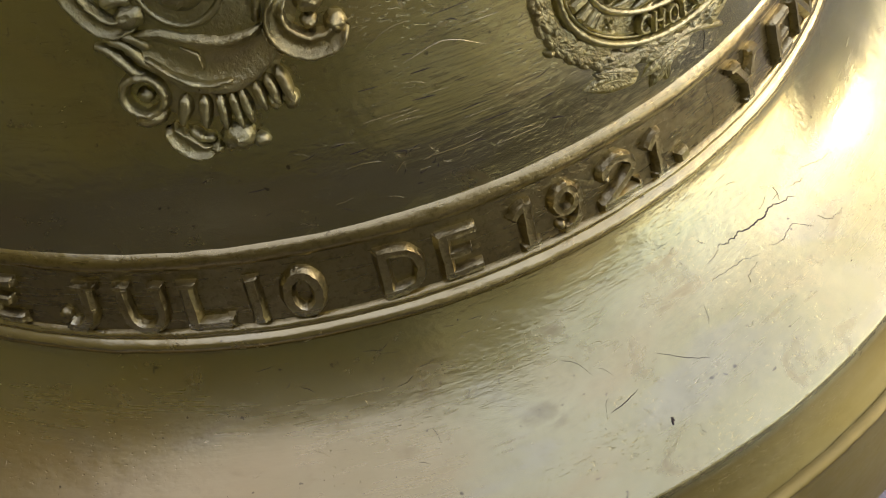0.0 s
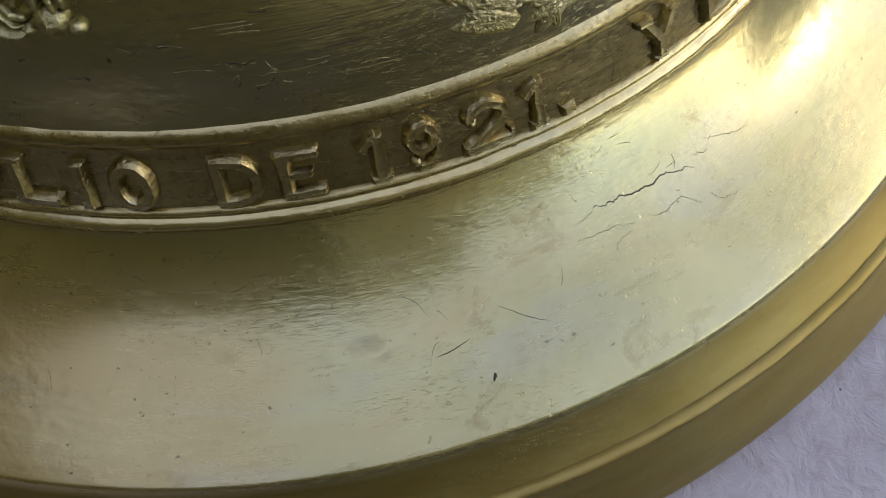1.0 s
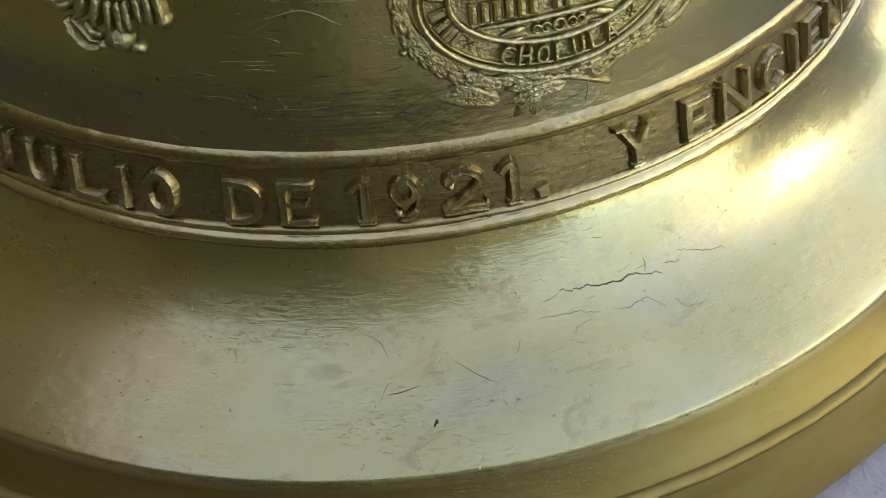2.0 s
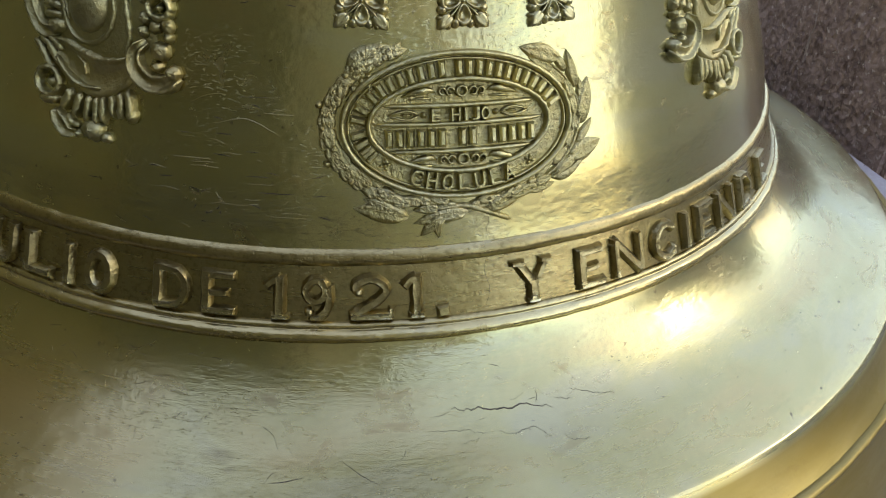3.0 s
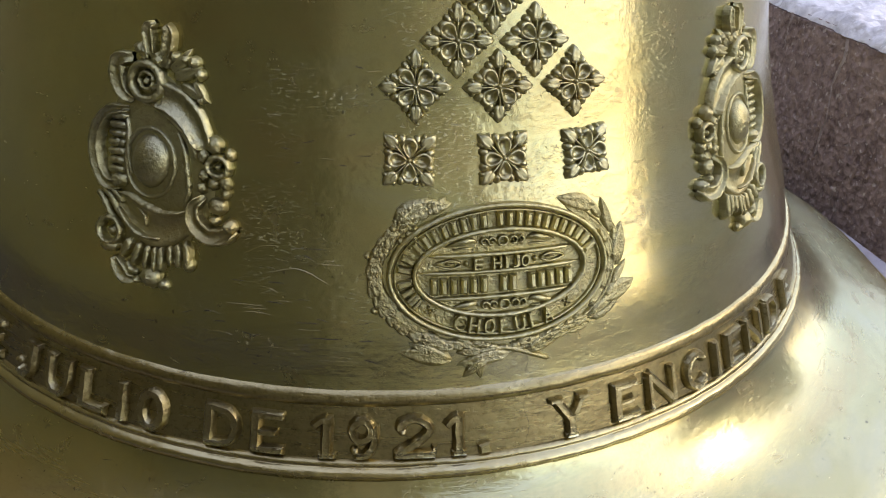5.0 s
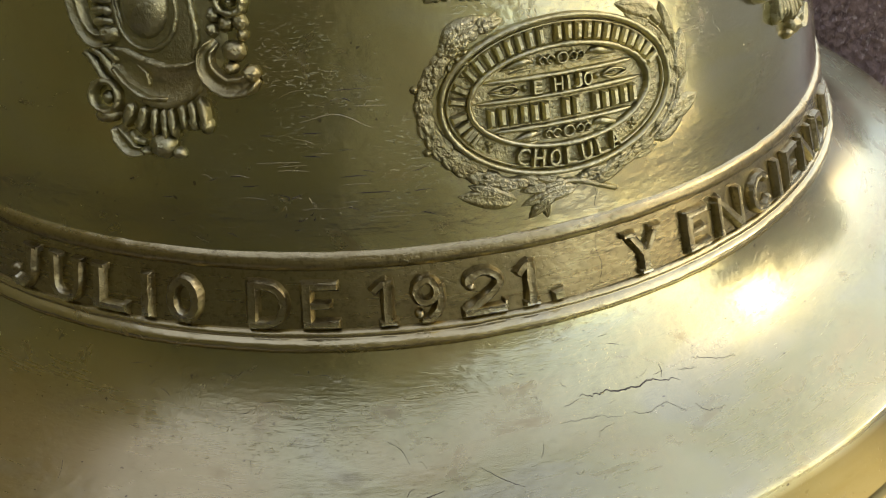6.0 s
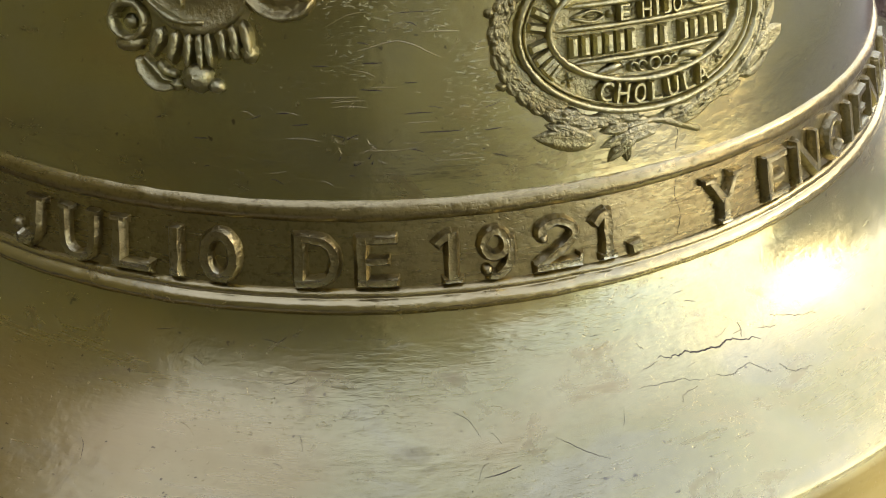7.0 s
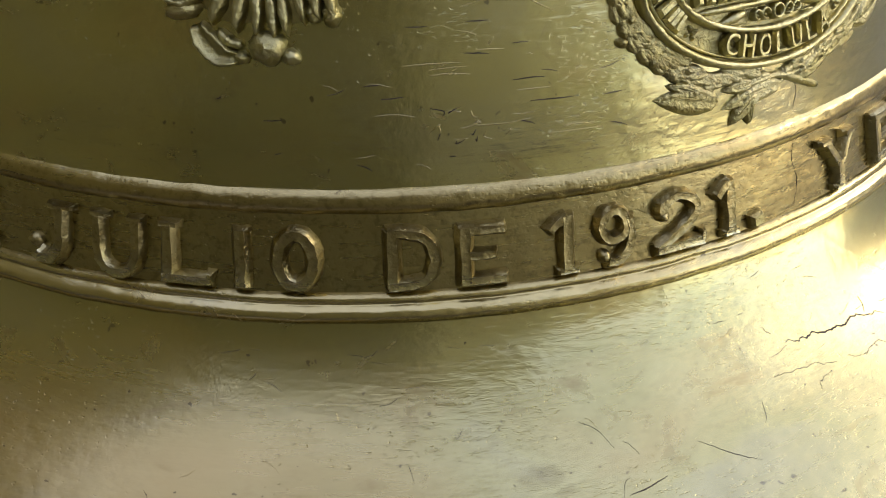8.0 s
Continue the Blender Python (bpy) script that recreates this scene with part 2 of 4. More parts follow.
def stone_material(name, low, mid, high, scale, relief):
    """Rough porous stone: coarse grains, small holes and pale specks."""
    n = Nodes(name)
    pos = n.node("ShaderNodeNewGeometry").outputs["Position"]
    big = n.noise(pos, 5.0 * scale, 5.0, 0.6)
    grain = n.noise(pos, 42.0 * scale, 5.0, 0.65, 0.5)
    cell = n.cells(pos, 55.0 * scale)
    tone = n.mix(n.ramp(grain, (0.35, 0.0), (0.62, 1.0)), low, mid)
    tone = n.mix(n.math("MULTIPLY", n.ramp(n.noise(pos, 70.0 * scale, 3.0), (0.60, 0.0), (0.70, 1.0)), 0.8), tone, high)
    tone = n.mix(n.math("MULTIPLY", n.ramp(big, (0.4, 0.0), (0.7, 1.0)), 0.5), tone, mid)
    h = n.math("ADD", grain, n.math("MULTIPLY", cell.outputs["Distance"], 0.6))
    return n.set(Base_Color=tone, Roughness=0.85, Normal=n.bump(h, relief, 0.8))


TEZONTLE = stone_material("dark_porous_stone", (0.15, 0.098, 0.080), (0.47, 0.340, 0.275), (0.80, 0.70, 0.60), 1.15, 0.012)
WASHED = stone_material("thin_washed_mortar", (0.34, 0.26, 0.22), (0.58, 0.48, 0.42), (0.72, 0.64, 0.57), 1.3, 0.006)
PALE = stone_material("stone_paving", (0.28, 0.25, 0.20), (0.37, 0.335, 0.265), (0.44, 0.40, 0.33), 0.3, 0.004)
RED_STONE = stone_material("reddish_brown_stone", (0.045, 0.038, 0.030), (0.075, 0.064, 0.051), (0.112, 0.097, 0.079), 0.5, 0.003)
PLASTER = stone_material("pale_lime_mortar", (0.50, 0.46, 0.40), (0.83, 0.79, 0.71), (0.90, 0.88, 0.82), 0.8, 0.008)
OCHRE = stone_material("weathered_stone_wall", (0.11, 0.099, 0.046), (0.178, 0.162, 0.076), (0.24, 0.218, 0.108), 0.35, 0.006)

# dark olive of the unseen side wall, chosen by its reflection in the bell
OLIVE_STONE = stone_material("dark_olive_stone", (0.072, 0.067, 0.028), (0.125, 0.117, 0.049), (0.18, 0.167, 0.076), 0.35, 0.006)


def paving_material():
    n = Nodes("grey_stone_paving")
    pos = n.node("ShaderNodeNewGeometry").outputs["Position"]
    a, b = n.noise(pos, 9.0, 5.0, 0.6), n.noise(pos, 45.0, 4.0, 0.65, 0.6)
    tone = n.mix(n.ramp(a, (0.35, 0.0), (0.65, 1.0)), (0.27, 0.255, 0.255), (0.36, 0.345, 0.345))
    tone = n.mix(n.math("MULTIPLY", n.ramp(b, (0.50, 0.0), (0.68, 1.0)), 0.5), tone, (0.24, 0.20, 0.19))
    tone = n.mix(n.ramp(n.noise(pos, 85.0, 2.0), (0.72, 0.0), (0.75, 1.0)), tone, (0.06, 0.05, 0.06))
    return n.set(Base_Color=tone, Roughness=0.75, Normal=n.bump(n.math("ADD", a, b), 0.006, 0.6))


STUCCO = stone_material("pale_stucco", (0.44, 0.415, 0.27), (0.54, 0.51, 0.335), (0.60, 0.57, 0.39), 0.25, 0.004)
# tone between the two unseen walls, for the added block that joins their reflections
MID_STONE = stone_material("mid_tone_stone", (0.27, 0.25, 0.155), (0.38, 0.355, 0.225), (0.45, 0.42, 0.27), 0.3, 0.005)
PAVING = paving_material()

# ---------------------------------------------------------------- helpers for meshes


def mesh_of(name, verts, faces, material, smooth=True):
    me = bpy.data.meshes.new(name)
    me.from_pydata([tuple(v) for v in verts], [], faces)
    me.validate()
    me.materials.append(material)
    if smooth:
        me.polygons.foreach_set("use_smooth", [True] * len(me.polygons))
    bm = bmesh.new()
    bm.from_mesh(me)
    bmesh.ops.recalc_face_normals(bm, faces=bm.faces)
    bm.to_mesh(me)
    bm.free()
    return me


def part(name, me, parent, label=""):
    ob = new(name, me)
    ob.parent = parent
    return tagged(ob, label)


def box(name, size, at, material, turn=0.0, bevel=0.01, cuts=0, rough=0.0, seed=0):
    """A block on its base, with worn edges."""
    bm = bmesh.new()
    bmesh.ops.create_cube(bm, size=1.0)
    bmesh.ops.scale(bm, vec=size, verts=bm.verts)
    if bevel:
        bmesh.ops.bevel(bm, geom=bm.edges[:], offset=bevel, segments=2, affect="EDGES")
    if cuts:
        bmesh.ops.subdivide_edges(bm, edges=bm.edges[:], cuts=cuts, use_grid_fill=True)
    for v in bm.verts:
        if rough:
            v.co += noise.noise_vector(v.co * 14 + Vector((seed, 0, 0))) * rough
        v.co.z += size[2] / 2
    me = bpy.data.meshes.new(name)
    bm.to_mesh(me)
    bm.free()
    me.materials.append(material)
    ob = new(name, me)
    ob.matrix_world = pose(*at, 0, 0, turn)
    return ob


# outline of the bell from the top of the waist down over the flare to the rim: radius, height over the lower moulding
WAIST = [(0.350, 0.80), (0.376, 0.62), (0.397, 0.46), (0.4115, 0.36), (0.4225, 0.30), (0.4365, 0.24), (0.4515, 0.19), (0.4650, 0.150), (0.4815, 0.105), (0.4945, 0.0614), (0.5175, 0.0)]
FLARE = [(0.5175, 0.0), (0.5225, -0.012), (0.531, -0.024), (0.545, -0.038), (0.564, -0.0515), (0.585, -0.0600), (0.610, -0.0655), (0.636, -0.0700), (0.655, -0.0735), (0.6675, -0.0765)]


def spline(points, steps):
    """Points along a Catmull-Rom curve."""
    pts = [Vector(p) for p in points]
    pts = [2 * pts[0] - pts[1], *pts, 2 * pts[-1] - pts[-2]]
    out = []
    for i in range(1, len(pts) - 2):
        a, b, c, d = pts[i - 1 : i + 3]
        for k in range(steps):
            t = k / steps
            out.append(0.5 * (2 * b + (c - a) * t + (2 * a - 5 * b + 4 * c - d) * t**2 + (3 * b - a - 3 * c + d) * t**3))
    return out + [pts[-2]]


OUTLINE = spline(WAIST, 6)[:-1] + spline(FLARE, 5)
_zs = [p[1] for p in reversed(OUTLINE)]
_rs = [p[0] for p in reversed(OUTLINE)]


def skin(z):
    """Radius of the bell's outside at a height over the lower moulding."""
    return float(np.interp(z, _zs, _rs))


def skin_point(turn, z, h=0.0):
    """A point h above the bell's outside; turn in degrees."""
    dr = (skin(z + 0.003) - skin(z - 0.003)) / 0.006
    k = 1 / math.hypot(1, dr)
    r = skin(z) + h * k
    a = radians(turn)
    return Vector((r * math.cos(a), r * math.sin(a), BASE + z - h * dr * k))


def climb(z):
    """Height gained for each metre up along the skin."""
    return 1 / math.hypot(1, (skin(z + 0.002) - skin(z - 0.002)) / 0.004)


def turns(fine=0.5, coarse=4.0):
    """Angles round the bell: close together where the camera passes."""
    out, a = [], -150.0
    while a < 210.0 - 1e-6:
        out.append(a)
        a += fine if -150.0 <= a < 30.0 else coarse
    return out


def lathe(name, rows, material, wear=0.0, closed=True, scale=30.0, fine=0.5):
    """Turns an outline (radius, height over the paving) round the axis. wear: uneven by so many metres."""
    angles = turns(fine)
    verts, faces, n = [], [], len(angles)
    for r, z in rows:
        for a in angles:
            c, s = math.cos(radians(a)), math.sin(radians(a))
            dr = wear * noise.noise(Vector((c * r, s * r, z)) * scale) + 0.6 * wear * noise.noise(Vector((c * r, s * r, z)) * scale * 4) if wear else 0.0
            dz = 0.7 * wear * noise.noise(Vector((s * r, c * r, z + 9)) * scale * 2) if wear else 0.0
            verts.append(((r + dr) * c, (r + dr) * s, z + dz))
    for i in range(len(rows) - 1):
        for j in range(n):
            faces.append((i * n + j, i * n + (j + 1) % n, (i + 1) * n + (j + 1) % n, (i + 1) * n + j))
    return mesh_of(name, verts, faces, material)


class Relief:
    """Raised work laid out flat: u along the bell, v up, h out from its skin; bend() wraps it round the bell."""

    def __init__(self):
        self.v, self.f = [], []

    def add(self, verts, faces):
        k = len(self.v)
        self.v += [tuple(p) for p in verts]
        self.f += [tuple(i + k for i in face) for face in faces]
        return self

    def grid(self, rows, closed=False):
        n = len(rows[0])
        faces = []
        for i in range(len(rows) - 1 + closed):
            for j in range(n - 1):
                k = (i + 1) % len(rows)
                faces.append((i * n + j, i * n + j + 1, k * n + j + 1, k * n + j))
        return self.add([p for row in rows for p in row], faces)

    def strip(self, path, w, h, closed=False, taper=0.0, steps=5, across=6, base=0.0, wobble=0.0):
        """A rounded moulding along a path. taper: how far its ends narrow."""
        pts = spline([*path, path[0]], steps)[:-1] if closed else spline(path, steps)
        rows = []
        run = [0.0]
        for a, b in zip(pts, pts[1:]):
            run.append(run[-1] + (b - a).length)
        for i, p in enumerate(pts):
            a = pts[i - 1] if (i or closed) else p
            b = pts[(i + 1) % len(pts)] if (i + 1 < len(pts) or closed) else p
            d = (b - a).normalized()
            t = i / max(1, len(pts) - 1)
            k = 1 - taper * abs(2 * t - 1) ** 1.5
            if not closed:  # rounded ends
                near = min(run[i], run[-1] - run[i]) / (w / 2)
                k *= max(0.04, math.sqrt(max(0.0, 1 - (1 - min(1.0, near)) ** 2)))
            if wobble:
                k *= 1 + wobble * noise.noise(Vector((p.x * 400, p.y * 400, 3)))
            row = []
            for j in range(across + 1):
                f = math.pi * j / across
                o = w / 2 * k * math.cos(f)
                row.append((p.x - d.y * o, p.y + d.x * o, base - 0.0008 + (h * k + 0.0008) * math.sin(f) ** 0.8))
            rows.append(row)
        return self.grid(rows, closed)

    def stroke(self, path, w, h, closed=False, steps=6, end=None, top=0.50):
        """A raised stroke of a letter: steep sides, a narrow flat top and, where open, sloping ends. end: its width at the last point."""
        pts = spline([*path, path[0]], steps)[:-1] if closed else (spline(path, steps) if len(path) > 2 else [Vector(path[0]).lerp(Vector(path[1]), k / steps) for k in range(steps + 1)])
        count = len(pts)
        rows = []
        for i, p in enumerate(pts):
            a = pts[i - 1] if (i or closed) else p
            b = pts[(i + 1) % count] if (i + 1 < count or closed) else p
            d = (b - a).normalized()
            t = i / max(1, count - 1)
            half = (w + ((end or w) - w) * t) / 2
            places = [(p, 1.0)]
            if not closed and i == 0:
                places = [(p - d * 0.0002, 0.0), (p + d * 0.0004, 0.55), (p + d * 0.0016, 0.97)]
            if not closed and i == count - 1:
                places = [(p - d * 0.0016, 0.97), (p - d * 0.0004, 0.55), (p + d * 0.0002, 0.0)]
            for at, k in places:
                row = []
                for q, g in ((-1.0, 0.0), (-0.97, 0.30), (-0.5 - 0.5 * top, 0.62), (-top, 0.98), (-0.5 * top, 0.94), (0.5 * top, 0.94), (top, 0.98), (0.5 + 0.5 * top, 0.62), (0.97, 0.30), (1.0, 0.0)):
                    row.append((at.x - d.y * half * q, at.y + d.x * half * q, -0.0008 + (h * min(g, k) + 0.0008 * (g > 0))))
                rows.append(row)
        return self.grid(rows, closed)

    def ribbon(self, path, widths, h, hollow=0.5, rim=0.28, steps=6, across=10, base=0.0, tilt=0.0):
        """A band of changing width with raised rims and a hollow between them, as cast scrollwork has. tilt: one rim higher than the other."""
        pts = spline(path, steps)
        rows = []
        for i, p in enumerate(pts):
            a, b = pts[max(0, i - 1)], pts[min(i + 1, len(pts) - 1)]
            d = (b - a).normalized()
            t = i / (len(pts) - 1)
            half = 0.5 * float(np.interp(t, np.linspace(0, 1, len(widths)), widths))
            close = min(1.0, 9 * t + 0.12, 9 * (1 - t) + 0.12) ** 0.6
            row = []
            for j in range(across + 1):
                q = 2 * j / across - 1
                edge = math.sqrt(max(0.0, 1 - max(0.0, (abs(q) - 1 + rim) / rim) ** 2))
                dip = 1 - hollow * max(0.0, 1 - (q / (1 - rim)) ** 2)
                row.append((p.x - d.y * half * q, p.y + d.x * half * q, base - 0.0008 + (h * close * edge * dip * (1 + tilt * q)) + 0.0008 * (edge > 0)))
            rows.append(row)
        return self.grid(rows)

    def blob(self, u, v, a, b, h, turn=0.0, base=0.0, n=12, m=5, lump=0.0):
        """A domed boss."""
        c, s = math.cos(radians(turn)), math.sin(radians(turn))
        rows = []
        for i in range(n):
            f = 2 * math.pi * i / n
            row = []
            for j in range(m + 1):
                e = math.pi / 2 * j / m
                x, y = a * math.cos(f) * math.cos(e), b * math.sin(f) * math.cos(e)
                k = 1 + (lump * noise.noise(Vector((u + x, v + y, e * 0.01)) * 350) if lump else 0)
                row.append((u + (c * x - s * y) * k, v + (s * x + c * y) * k, base - 0.0008 + (h + 0.0008) * math.sin(e) * k))
            rows.append(row)
        return self.grid(rows, True)

    def leaf(self, u, v, length, width, turn, h, crease=0.35, curl=0.0, base=0.0, tip=1.0):
        """A pointed leaf with a hollow rib from its root at (u, v)."""
        c, s = math.cos(radians(turn)), math.sin(radians(turn))
        rows = []
        for i in range(9):
            t = i / 8
            half = width / 2 * math.sin(math.pi * min(1.0, t ** 0.75 * 0.97 + 0.03)) ** 0.8
            bend = curl * length * t * t
            row = []
            for j in range(7):
                q = j / 3 - 1
                x, y = length * t, half * q + bend
                hh = h * (1 - 0.45 * t * tip) * max(0.0, 1 - q * q) ** 0.5 * (1 - crease * math.exp(-((q / 0.22) ** 2)))
                hh *= min(1.0, 6 * t + 0.3) * min(1.0, 5 * (1 - t) + 0.15)
                row.append((u + c * x - s * y, v + s * x + c * y, base - 0.0008 + hh + 0.0008 * (abs(q) < 0.99)))
            rows.append(row)
        return self.grid(rows)

    def bar(self, u, v, w, t, h, turn=0.0, chamfer=0.3):
        """A small block with sloping sides."""
        c, s = math.cos(radians(turn)), math.sin(radians(turn))
        k = min(w, t) * chamfer / 2
        verts = []
        for i, (e, z) in enumerate(((0, -0.0006), (0.2 * k, h * 0.6), (k, h))):
            for sx, sy in ((-1, -1), (1, -1), (1, 1), (-1, 1)):
                x, y = sx * (w / 2 - e), sy * (t / 2 - e)
                verts.append((u + c * x - s * y, v + s * x + c * y, z))
        faces = [(8, 9, 10, 11)]
        for r in (0, 4):
            faces += [(r + i, r + (i + 1) % 4, r + 4 + (i + 1) % 4, r + 4 + i) for i in range(4)]
        return self.add(verts, faces)

    def bend(self, turn, z, tilt=0.0, size=1.0):
        """Places on the bell's skin, with the middle at that turn and height."""
        c, s, r = math.cos(radians(tilt)), math.sin(radians(tilt)), skin(z)
        rise = climb(z)
        out = []
        for u, v, h in self.v:
            u, v = size * u, size * v
            uu, vv = c * u - s * v, s * u + c * v
            out.append(skin_point(turn + math.degrees(uu / r), z + rise * vv, h))
        return out

    def mesh(self, name, material, turn, z, tilt=0.0, smooth=True):
        return mesh_of(name, self.bend(turn, z, tilt), self.f, material, smooth)

    def flat(self, name, material, smooth=True):
        return mesh_of(name, self.v, self.f, material, smooth)


GLYPHS = {}


def glyph(ch):
    """A raised capital of the built-in font, one wide and one high, with sloping sides; h from 0 to 1."""
    if ch not in GLYPHS:
        cu = bpy.data.curves.new("glyph", "FONT")
        cu.body, cu.size, cu.resolution_u = ch, 1.0, 4
        cu.offset, cu.extrude, cu.bevel_depth, cu.bevel_resolution = -0.002, 0.016, 0.050, 0
        ob = new("glyph", cu)
        bpy.context.view_layer.update()
        me = bpy.data.meshes.new_from_object(ob.evaluated_get(bpy.context.evaluated_depsgraph_get()))
        co = np.array([v.co[:] for v in me.vertices])
        lo, hi = co.min(0), co.max(0)
        co = (co - lo) / (hi - lo)
        keep = [tuple(p.vertices) for p in me.polygons if not all(co[i, 2] < 0.05 for i in p.vertices)]
        GLYPHS[ch] = (co, keep)
        bpy.data.objects.remove(ob)
        bpy.data.meshes.remove(me)
        bpy.data.curves.remove(cu)
    return GLYPHS[ch]


STEM = 0.0106


def round_path(x, y, a, b, first=0, last=360, n=12):
    return [(x + a * math.cos(radians(first + (last - first) * k / n)), y + b * math.sin(radians(first + (last - first) * k / n))) for k in range(n + (abs(last - first) < 360))]


# slab capitals of the band: for each stroke its points in a box one wide and one high, its width, and whether it closes
CAPITALS = {
    "I": [([(0.5, 0), (0.5, 1)], STEM, False)],
    "J": [([(0.70, 1.0), (0.70, 0.55), (0.68, 0.30), (0.50, 0.09), (0.26, 0.06), (0.12, 0.14)], STEM, False), ([(0.42, 0.955), (1.0, 0.955)], 0.0048, False)],
    "U": [([(0.16, 1.0), (0.16, 0.45), (0.24, 0.16), (0.48, 0.05), (0.72, 0.14), (0.84, 0.42), (0.84, 1.0)], 0.0091, False), ([(0.0, 0.96), (0.36, 0.96)], 0.0048, False), ([(0.66, 0.96), (1.0, 0.96)], 0.0048, False)],
    "L": [([(0.20, 0), (0.20, 1)], STEM, False), ([(0.04, 0.10), (1.0, 0.10)], 0.0087, False), ([(0.0, 0.955), (0.44, 0.955)], 0.0052, False), ([(0.93, 0.03), (0.97, 0.26)], 0.0052, False)],
    "O": [(round_path(0.5, 0.5, 0.36, 0.40), STEM, True)],
    "D": [([(0.16, 0.02), (0.16, 0.98)], STEM, False), ([(0.04, 0.915), (0.42, 0.91), (0.74, 0.80), (0.86, 0.50), (0.74, 0.20), (0.42, 0.09), (0.04, 0.085)], 0.0091, False)],
    "E": [([(0.18, 0), (0.18, 1)], STEM, False), ([(0.04, 0.90), (0.98, 0.90)], 0.0084, False), ([(0.2, 0.50), (0.80, 0.50)], 0.0075, False), ([(0.04, 0.10), (1.0, 0.10)], 0.0084, False)],
    "1": [([(0.62, 0), (0.62, 1)], STEM, False), ([(0.70, 0.95), (0.36, 0.86), (0.06, 0.70)], 0.0082, False), ([(0.26, 0.06), (1.0, 0.06)], 0.0057, False)],
    "9": [(round_path(0.46, 0.67, 0.31, 0.235), 0.0087, True), ([(0.83, 0.80), (0.87, 0.55), (0.78, 0.26), (0.52, 0.075), (0.24, 0.10)], 0.0087, False)],
    "2": [([(0.20, 0.66), (0.22, 0.82), (0.50, 0.93), (0.78, 0.80), (0.80, 0.60), (0.56, 0.38), (0.26, 0.20), (0.10, 0.08)], 0.0091, False), ([(0.04, 0.09), (0.97, 0.09)], 0.0089, False), ([(0.90, 0.04), (0.95, 0.28)], 0.0055, False)],
    "Y": [([(0.14, 0.97), (0.52, 0.44)], 0.0093, False), ([(0.88, 0.97), (0.54, 0.44)], 0.0070, False), ([(0.52, 0), (0.52, 0.56)], STEM, False), ([(-0.04, 0.955), (0.34, 0.955)], 0.0056, False), ([(0.70, 0.955), (1.03, 0.955)], 0.0056, False), ([(0.34, 0.05), (0.70, 0.05)], 0.0050, False)],
    "N": [([(0.13, 0), (0.13, 1)], 0.0075, False), ([(0.88, 0), (0.88, 1)], 0.0075, False), ([(0.10, 0.96), (0.90, 0.04)], 0.0098, False)],
    "C": [(round_path(0.54, 0.5, 0.40, 0.41, 42, 318, 12), 0.0096, False)],
}


def capital(ch, w, t, h, seed):
    """A raised slab capital of the inscription, w wide and t high, with uneven cast edges."""
    r = Relief()
    for pts, wide, closed in CAPITALS[ch]:
        r.stroke([((x - 0.5) * w, (y - 0.5) * t) for x, y in pts], wide, h, closed, 5)
    balls = {"J": ((0.10, 0.30, 0.0048),), "9": ((0.24, 0.17, 0.0044),), "2": ((0.24, 0.64, 0.0046),), "C": ((0.84, 0.74, 0.0042), (0.84, 0.24, 0.0042))}
    for x, y, size in balls.get(ch, ()):
        r.blob((x - 0.5) * w, (y - 0.5) * t, size, size, h * 0.95, n=12, m=5)
    out = []
    for x, y, z in r.v:
        d = noise.noise_vector(Vector((x + seed, y, z * 0.3)) * 240) * 0.0008 + noise.noise_vector(Vector((x - seed, y, z)) * 700) * 0.0004
        out.append((x + d.x, y + d.y, z + 0.7 * d.z * (z > 0.001)))
    r.v = out
    return r


def letter(ch, u, v, w, t, h, turn=0.0, uneven=0.0):
    """A raised letter of the built-in font, w wide and t high round (u, v)."""
    co, faces = glyph(ch)
    c, s = math.cos(radians(turn)), math.sin(radians(turn))
    out = []
    for x, y, z in co:
        x, y = (x - 0.5) * w, (y - 0.5) * t
        if uneven:
            d = noise.noise_vector(Vector((u + x, v + y, z * 0.01)) * 260) * uneven
            x, y = x + d.x, y + d.y
        out.append((u + c * x - s * y, v + s * x + c * y, -0.0008 + (h + 0.0008) * z))
    return Relief().add(out, faces)


# ---------------------------------------------------------------- setting: paving, parapet, unseen walls added for the bell to mirror
FLOOR = -0.10


def sheet(name, size, at, material, label, category):
    bm = bmesh.new()
    bmesh.ops.create_grid(bm, x_segments=8, y_segments=8, size=1)
    bmesh.ops.scale(bm, vec=(*size, 1), verts=bm.verts)
    me = bpy.data.meshes.new(name)
    bm.to_mesh(me)
    bm.free()
    me.materials.append(material)
    ob = new(name, me)
    ob.location = at
    return tagged(ob, label, category, kind="structure")


sheet("ground", (60, 60), (0, 0, FLOOR), RED_STONE, "dark reddish-brown stone floor round the bell", "floor")
# paving out of view, added to throw a paler reflection onto the lower waist
sheet("reflected_pavement", (14, 12), (15.35, -3.0, FLOOR + 0.006), PALE, "unseen grey-brown paving, added to brighten reflections in the lower waist", "paving")
ALONG = -63.9  # the parapet's run
plinth = box("plinth", (1.72, 1.74, 0.10), (-0.01, 0.0, FLOOR), PAVING, ALONG, 0.012)
tagged(plinth, "grey weathered stone plinth under the bronze bell", "plinth", kind="structure")


def beside(along, out):
    """A place by the parapet: along its face from the corner, and out behind the face."""
    c, s_ = math.cos(radians(ALONG)), math.sin(radians(ALONG))
    return 0.595 + c * along - s_ * out, 0.958 + s_ * along + c * out


parapet = box("parapet", (2.2, 0.42, 0.385), (*beside(0.52 - 1.1, 0.21), FLOOR), TEZONTLE, ALONG, 0.010, 6, 0.005, 1)
tagged(parapet, "low dark porous stone parapet beside the bell", "parapet", kind="structure")


